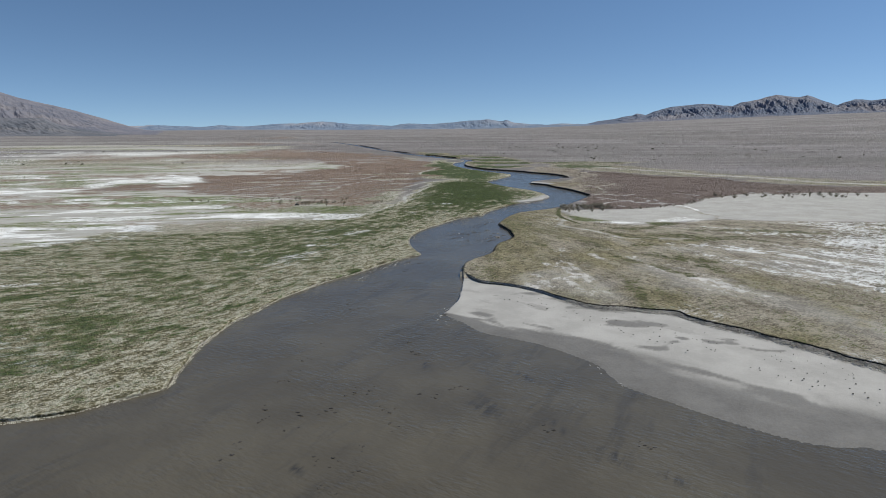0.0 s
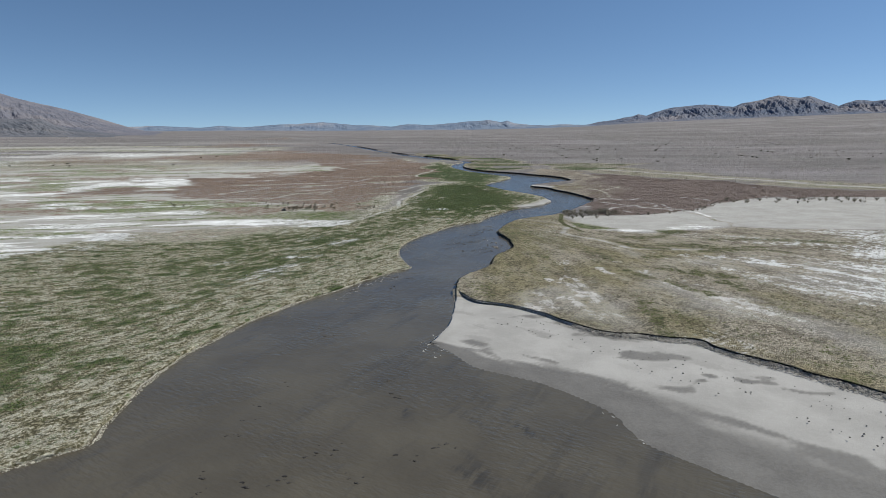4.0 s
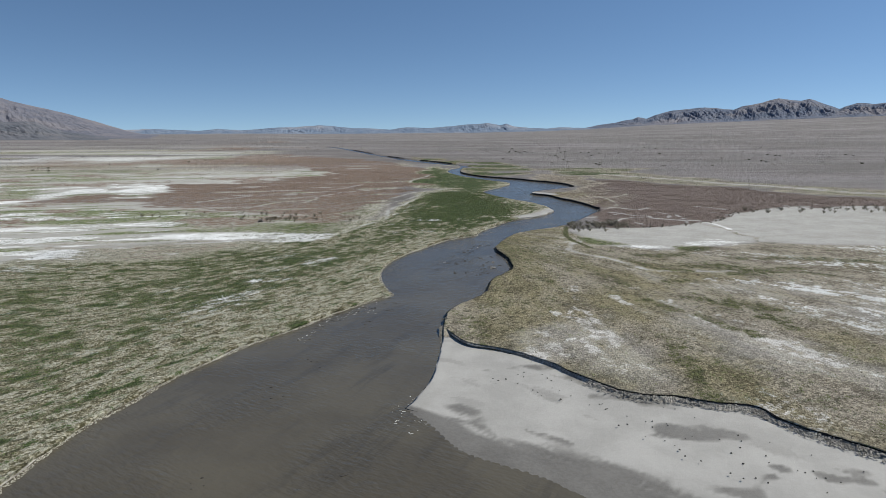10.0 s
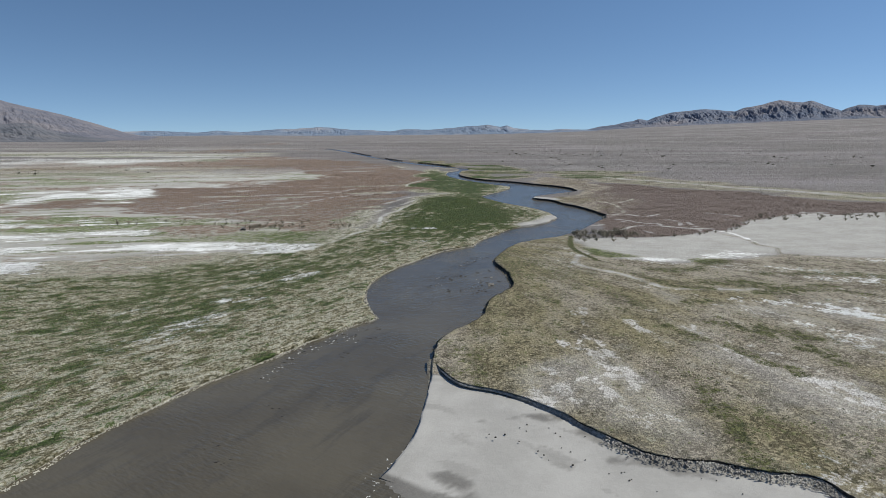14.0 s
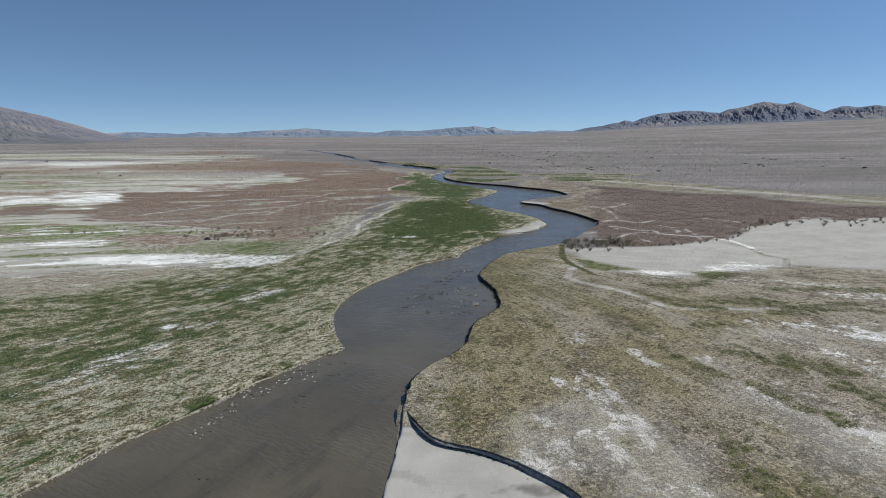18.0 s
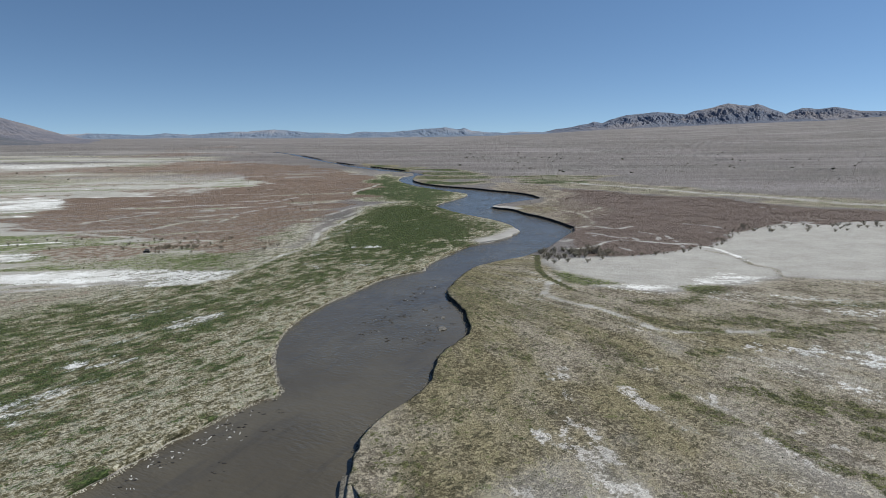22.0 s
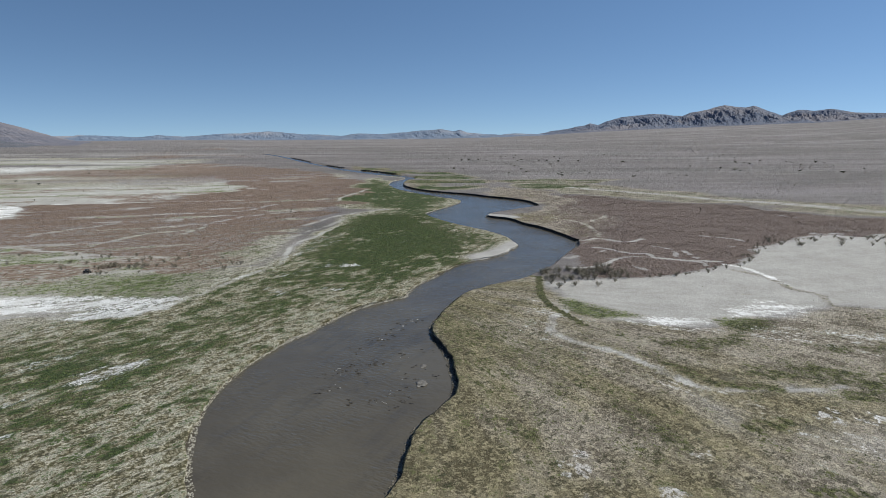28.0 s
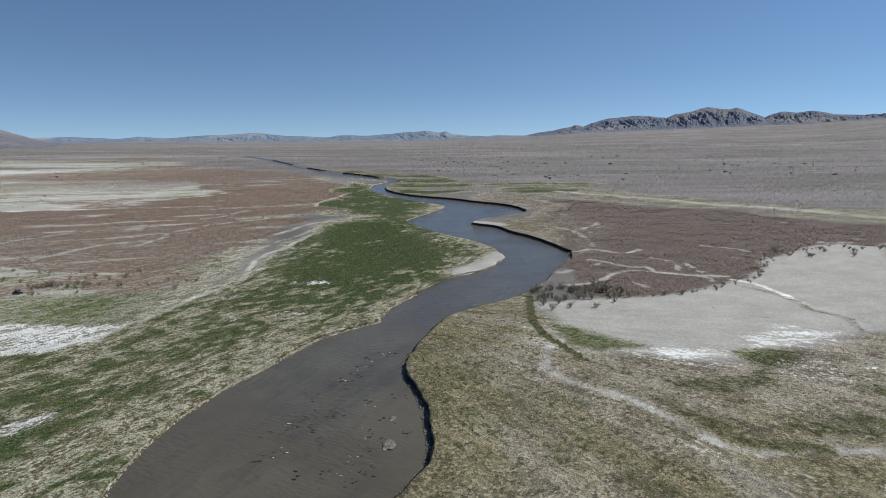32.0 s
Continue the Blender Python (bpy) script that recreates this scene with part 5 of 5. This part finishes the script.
clods = [clod_model(k, CLOD, "mud_clod", 0.35) for k in range(5)]
foams = [clod_model(40 + k, FOAM, "foam_patch", 0.12) for k in range(3)]
CLOD_SPOTS = [(-27.6, 84.5), (-27.0, 81.0), (-21.5, 82.7), (-18.6, 83.0), (-14.9, 89.7), (-12.3, 90.8), (-9.4, 84.4), (-8.4, 78.7), (-11.3, 72.6), (-8.2, 112.6), (-6.2, 106.6), (-27.5, 94.2), (-27.3, 98.9), (-26.0, 104.0), (-24.7, 110.6), (-22.4, 78.0), (-27.8, 73.4), (-28.9, 71.3), (-17.2, 70.6), (-15.3, 70.3), (-11.1, 66.5), (-15.0, 63.5), (-2.6, 88.6), (26.9, 73.2), (14.5, 77.8), (2.4, 90.7), (-19.8, 147.8), (-22.3, 134.1), (-25.0, 138.2), (-11.9, 185.9), (-12.3, 168.7), (-8.3, 186.9), (-11.9, 182.3), (-8.0, 179.1), (-12.9, 171.7), (19.1, 230.6), (19.1, 223.1), (18.5, 224.8), (16.2, 216.4), (4.6, 228.6), (16.1, 250.8), (12.6, 241.4), (11.9, 232.3)]
FAR_CLOD_SPOTS = [(10.4, 245.4), (7.1, 239.7), (7.4, 232.8), (5.4, 229.7), (1.5, 227.1), (2.1, 220.7), (4.3, 222.2), (8.2, 228.6), (9.7, 232.9), (19.5, 257.3), (18, 256.6), (15.7, 254.5), (14.6, 251.5),
                  (13.1, 248.8), (12.8, 244.7), (16.4, 235.9), (20.8, 237.7), (18.2, 229.5), (16, 226), (21.5, 226.3), (16.1, 221.4), (14.2, 219.2), (16.1, 216), (14.9, 213.9), (11.8, 215.7), (7.2, 216.4), (18.6, 265.4)]
FOAM_SPOTS = [(-0.1, 132.3), (-0.3, 130.8), (-1.0, 129.9), (-1.9, 128.2), (-2.3, 127.5), (0.3, 133.0), (0.3, 125.6), (0.6, 123.9), (0.4, 122.5), (-1.5, 127.8), (0.6, 134.2), (26.0, 101.0), (27.4, 98.4), (27.9, 94.9), (28.2, 92.6), (45.3, 88.3), (47.7, 87.7), (48.5, 87.5)]
SIDE_CLOD_SPOTS = [(-21.0, 172.5), (-18.9, 174.5), (-16.9, 177.9), (-15.1, 182.7), (-12.8, 186.6), (-10.4, 190.8), (-21.9, 168.1), (-23.4, 163.9), (-24.8, 161.1), (-12.9, 179.4)]
for x, y in CLOD_SPOTS + FAR_CLOD_SPOTS + SIDE_CLOD_SPOTS:
    for k in range(rnd.randrange(3, 7)):
        ob = tagged(new("mud_clod", clods[rnd.randrange(5)]), "dark wet lump of mud standing out of the river", "mud clod", "mud lumps in the river")
        ob.matrix_basis = pose(x + rnd.gauss(0, 0.8), y + rnd.gauss(0, 0.9), WATER, 0, 0, rnd.uniform(-40, 60))
        ob.scale = [rnd.uniform(0.18, 0.55)] * 3
for x, y in [(fx_ + rnd.gauss(0, 0.9), fy_ + rnd.gauss(0, 1.2)) for fx_, fy_ in FOAM_SPOTS + 3 * SIDE_CLOD_SPOTS + FAR_CLOD_SPOTS[::3] for _ in range(3)]:
    ob = tagged(new("foam_patch", foams[rnd.randrange(3)]), "small pale patch of foam on the muddy water", "foam", "foam on the river")
    ob.matrix_basis = pose(x, y, WATER + 0.01, 0, 0, rnd.uniform(0, 180))
    a = rnd.uniform(0.12, 0.36)
    ob.scale = (a * rnd.uniform(0.6, 1.8), a * rnd.uniform(0.4, 0.9), a)


for x, y, a, m in ((19.5, 230.3, 1.1, SILT), (18.9, 222.8, 2.0, SILT)):   # low islets of silt near the cut bank
    ob = tagged(new("mud_islet", clod_model(int(y), m, "mud_islet", 0.16)), "low rounded islet of drying silt in the river", "mud islet", "silt islets")
    ob.matrix_basis = pose(x, y, WATER + 0.04, 0, 0, 75)
    ob.scale = (a, a * 1.3, a)


# ---------- slumped earth under the sandbar's bank ----------
def rubble(name, points, seed, n, out, label, material=CUT, side=1, biggest=0.17):
    rng = np.random.default_rng(seed)
    line = spline(points, 0.5)
    pick = rng.integers(2, len(line) - 2, n)
    tang = line[pick + 1] - line[pick - 1]
    tang /= np.hypot(tang[:, 0], tang[:, 1])[:, None]
    off = rng.uniform(0.0, out, n) * side
    heap = (0.45 if out > 1.5 else 0.0) * np.clip(1 - np.abs(off) / 2.6, 0, 1)
    slide = rng.uniform(-0.7, 0.7, n)
    x, y = line[pick, 0] + tang[:, 1] * off + tang[:, 0] * slide, line[pick, 1] - tang[:, 0] * off + tang[:, 1] * slide
    z = np.maximum(survey(x, y)[0], WATER - 0.02)
    box = np.array([(-1, -1, -0.6), (1, -1, -0.6), (1, 1, -0.6), (-1, 1, -0.6), (-0.7, -0.6, 0.6), (0.7, -0.7, 0.7), (0.6, 0.7, 0.5), (-0.6, 0.6, 0.8)])
    quad = np.array([(0, 1, 5, 4), (1, 2, 6, 5), (2, 3, 7, 6), (3, 0, 4, 7), (4, 5, 6, 7)])
    s = rng.uniform(0.06, biggest, n) * (1.2 - 0.4 * np.abs(off) / out)
    a = rng.uniform(0, 6.28, n)
    jit = box[None] * (1 + rng.uniform(-0.35, 0.35, (n, 8, 3)))
    v = np.stack([(jit[..., 0] * np.cos(a)[:, None] - jit[..., 1] * np.sin(a)[:, None]) * s[:, None] + x[:, None],
                  (jit[..., 0] * np.sin(a)[:, None] + jit[..., 1] * np.cos(a)[:, None]) * s[:, None] + y[:, None],
                  jit[..., 2] * s[:, None] * 0.8 + (z + heap)[:, None] + 0.1], -1).reshape(-1, 3)
    f = (quad[None] + 8 * np.arange(n)[:, None, None]).reshape(-1, 4)
    return tagged(bulk_mesh(name, v, f, 4, material, shade=False), label, "rubble", kind="stuff")


rubble("rubble", BAR_BANK[4:], 51, 3400, 1.9, "crumbled earth blocks at the foot of the bank", SLUMP, 1, 0.14)
rubble("bank_clods", RIGHT_BANK[1:], 54, 1500, 0.9, "crumbled grey earth at the foot of the cut bank", CUT, -1, 0.15)
rubble("bar_debris", [(12, 140), (24, 128), (38, 112), (56, 92), (80, 70)], 53, 150, 14, "small dark crumbs of mud lying on the sandbar", CLOD, -1, 0.11)
rubble("edge_clods", LEFT_BANK[1:30], 52, 2600, 0.8, "pale crumbled turf along the water's edge", PALE_CLOD, 1, 0.1)


# ---------- the off-road buggy on the flat ----------
def bevelled_box(bm, lo, hi, bevel=0.05):
    m = Matrix.LocRotScale([(a + b) / 2 for a, b in zip(lo, hi)], None, [b - a for a, b in zip(lo, hi)])
    made = bmesh.ops.create_cube(bm, size=1, matrix=m)["verts"]
    edges = list({e for v in made for e in v.link_edges})
    bmesh.ops.bevel(bm, geom=edges, offset=bevel, segments=2, affect="EDGES")


def buggy(x, y, turn):
    root = tagged(new("buggy"), "small dark off-road buggy parked on the silt flat", "vehicle")
    bm = bmesh.new()
    bevelled_box(bm, (-1.0, -0.5, 0.32), (1.0, 0.5, 0.68), 0.08)
    bevelled_box(bm, (0.35, -0.45, 0.62), (0.98, 0.45, 0.8), 0.06)
    part("body", bm, PAINT, root)
    bm = bmesh.new()
    bevelled_box(bm, (-0.75, -0.48, 1.22), (0.3, 0.48, 1.28), 0.02)
    part("roof", bm, PAINT, root)
    bm = bmesh.new()
    bevelled_box(bm, (0.3, -0.44, 0.75), (0.33, 0.44, 1.2), 0.01)
    part("windscreen", bm, GLASS, root, "tinted windscreen")
    for sx in (-0.72, 0.28):
        for sy in (-0.45, 0.45):
            bm = bmesh.new()
            bmesh.ops.create_cone(bm, cap_ends=True, segments=8, radius1=0.025, radius2=0.025, depth=0.62, matrix=pose(sx, sy, 0.95))
            part("roll_bar", bm, STEEL, root)
    for sy in (-0.22, 0.22):
        bm = bmesh.new()
        bevelled_box(bm, (-0.5, sy - 0.18, 0.66), (-0.1, sy + 0.18, 0.78), 0.03)
        bevelled_box(bm, (-0.58, sy - 0.18, 0.7), (-0.46, sy + 0.18, 1.12), 0.03)
        part("seat", bm, RUBBER, root)
    for sx in (-0.68, 0.68):
        for sy in (-0.52, 0.52):
            bm = bmesh.new()
            bmesh.ops.create_cone(bm, cap_ends=True, segments=20, radius1=0.3, radius2=0.3, depth=0.2, matrix=pose(sx, sy, 0.3, 90))
            bmesh.ops.bevel(bm, geom=[e for e in bm.edges if len(e.link_faces) == 2 and e.calc_face_angle() > 1], offset=0.04, segments=2, affect="EDGES")
            wheel = part("wheel", bm, RUBBER, root)
            bm = bmesh.new()
            bmesh.ops.create_cone(bm, cap_ends=True, segments=16, radius1=0.15, radius2=0.15, depth=0.22, matrix=pose(sx, sy, 0.3, 90))
            part("rim", bm, STEEL, wheel)
    root.matrix_basis = pose(x, y, level(x, y), 0, 0, turn)
    return root


buggy(-78.4, 310, 172)
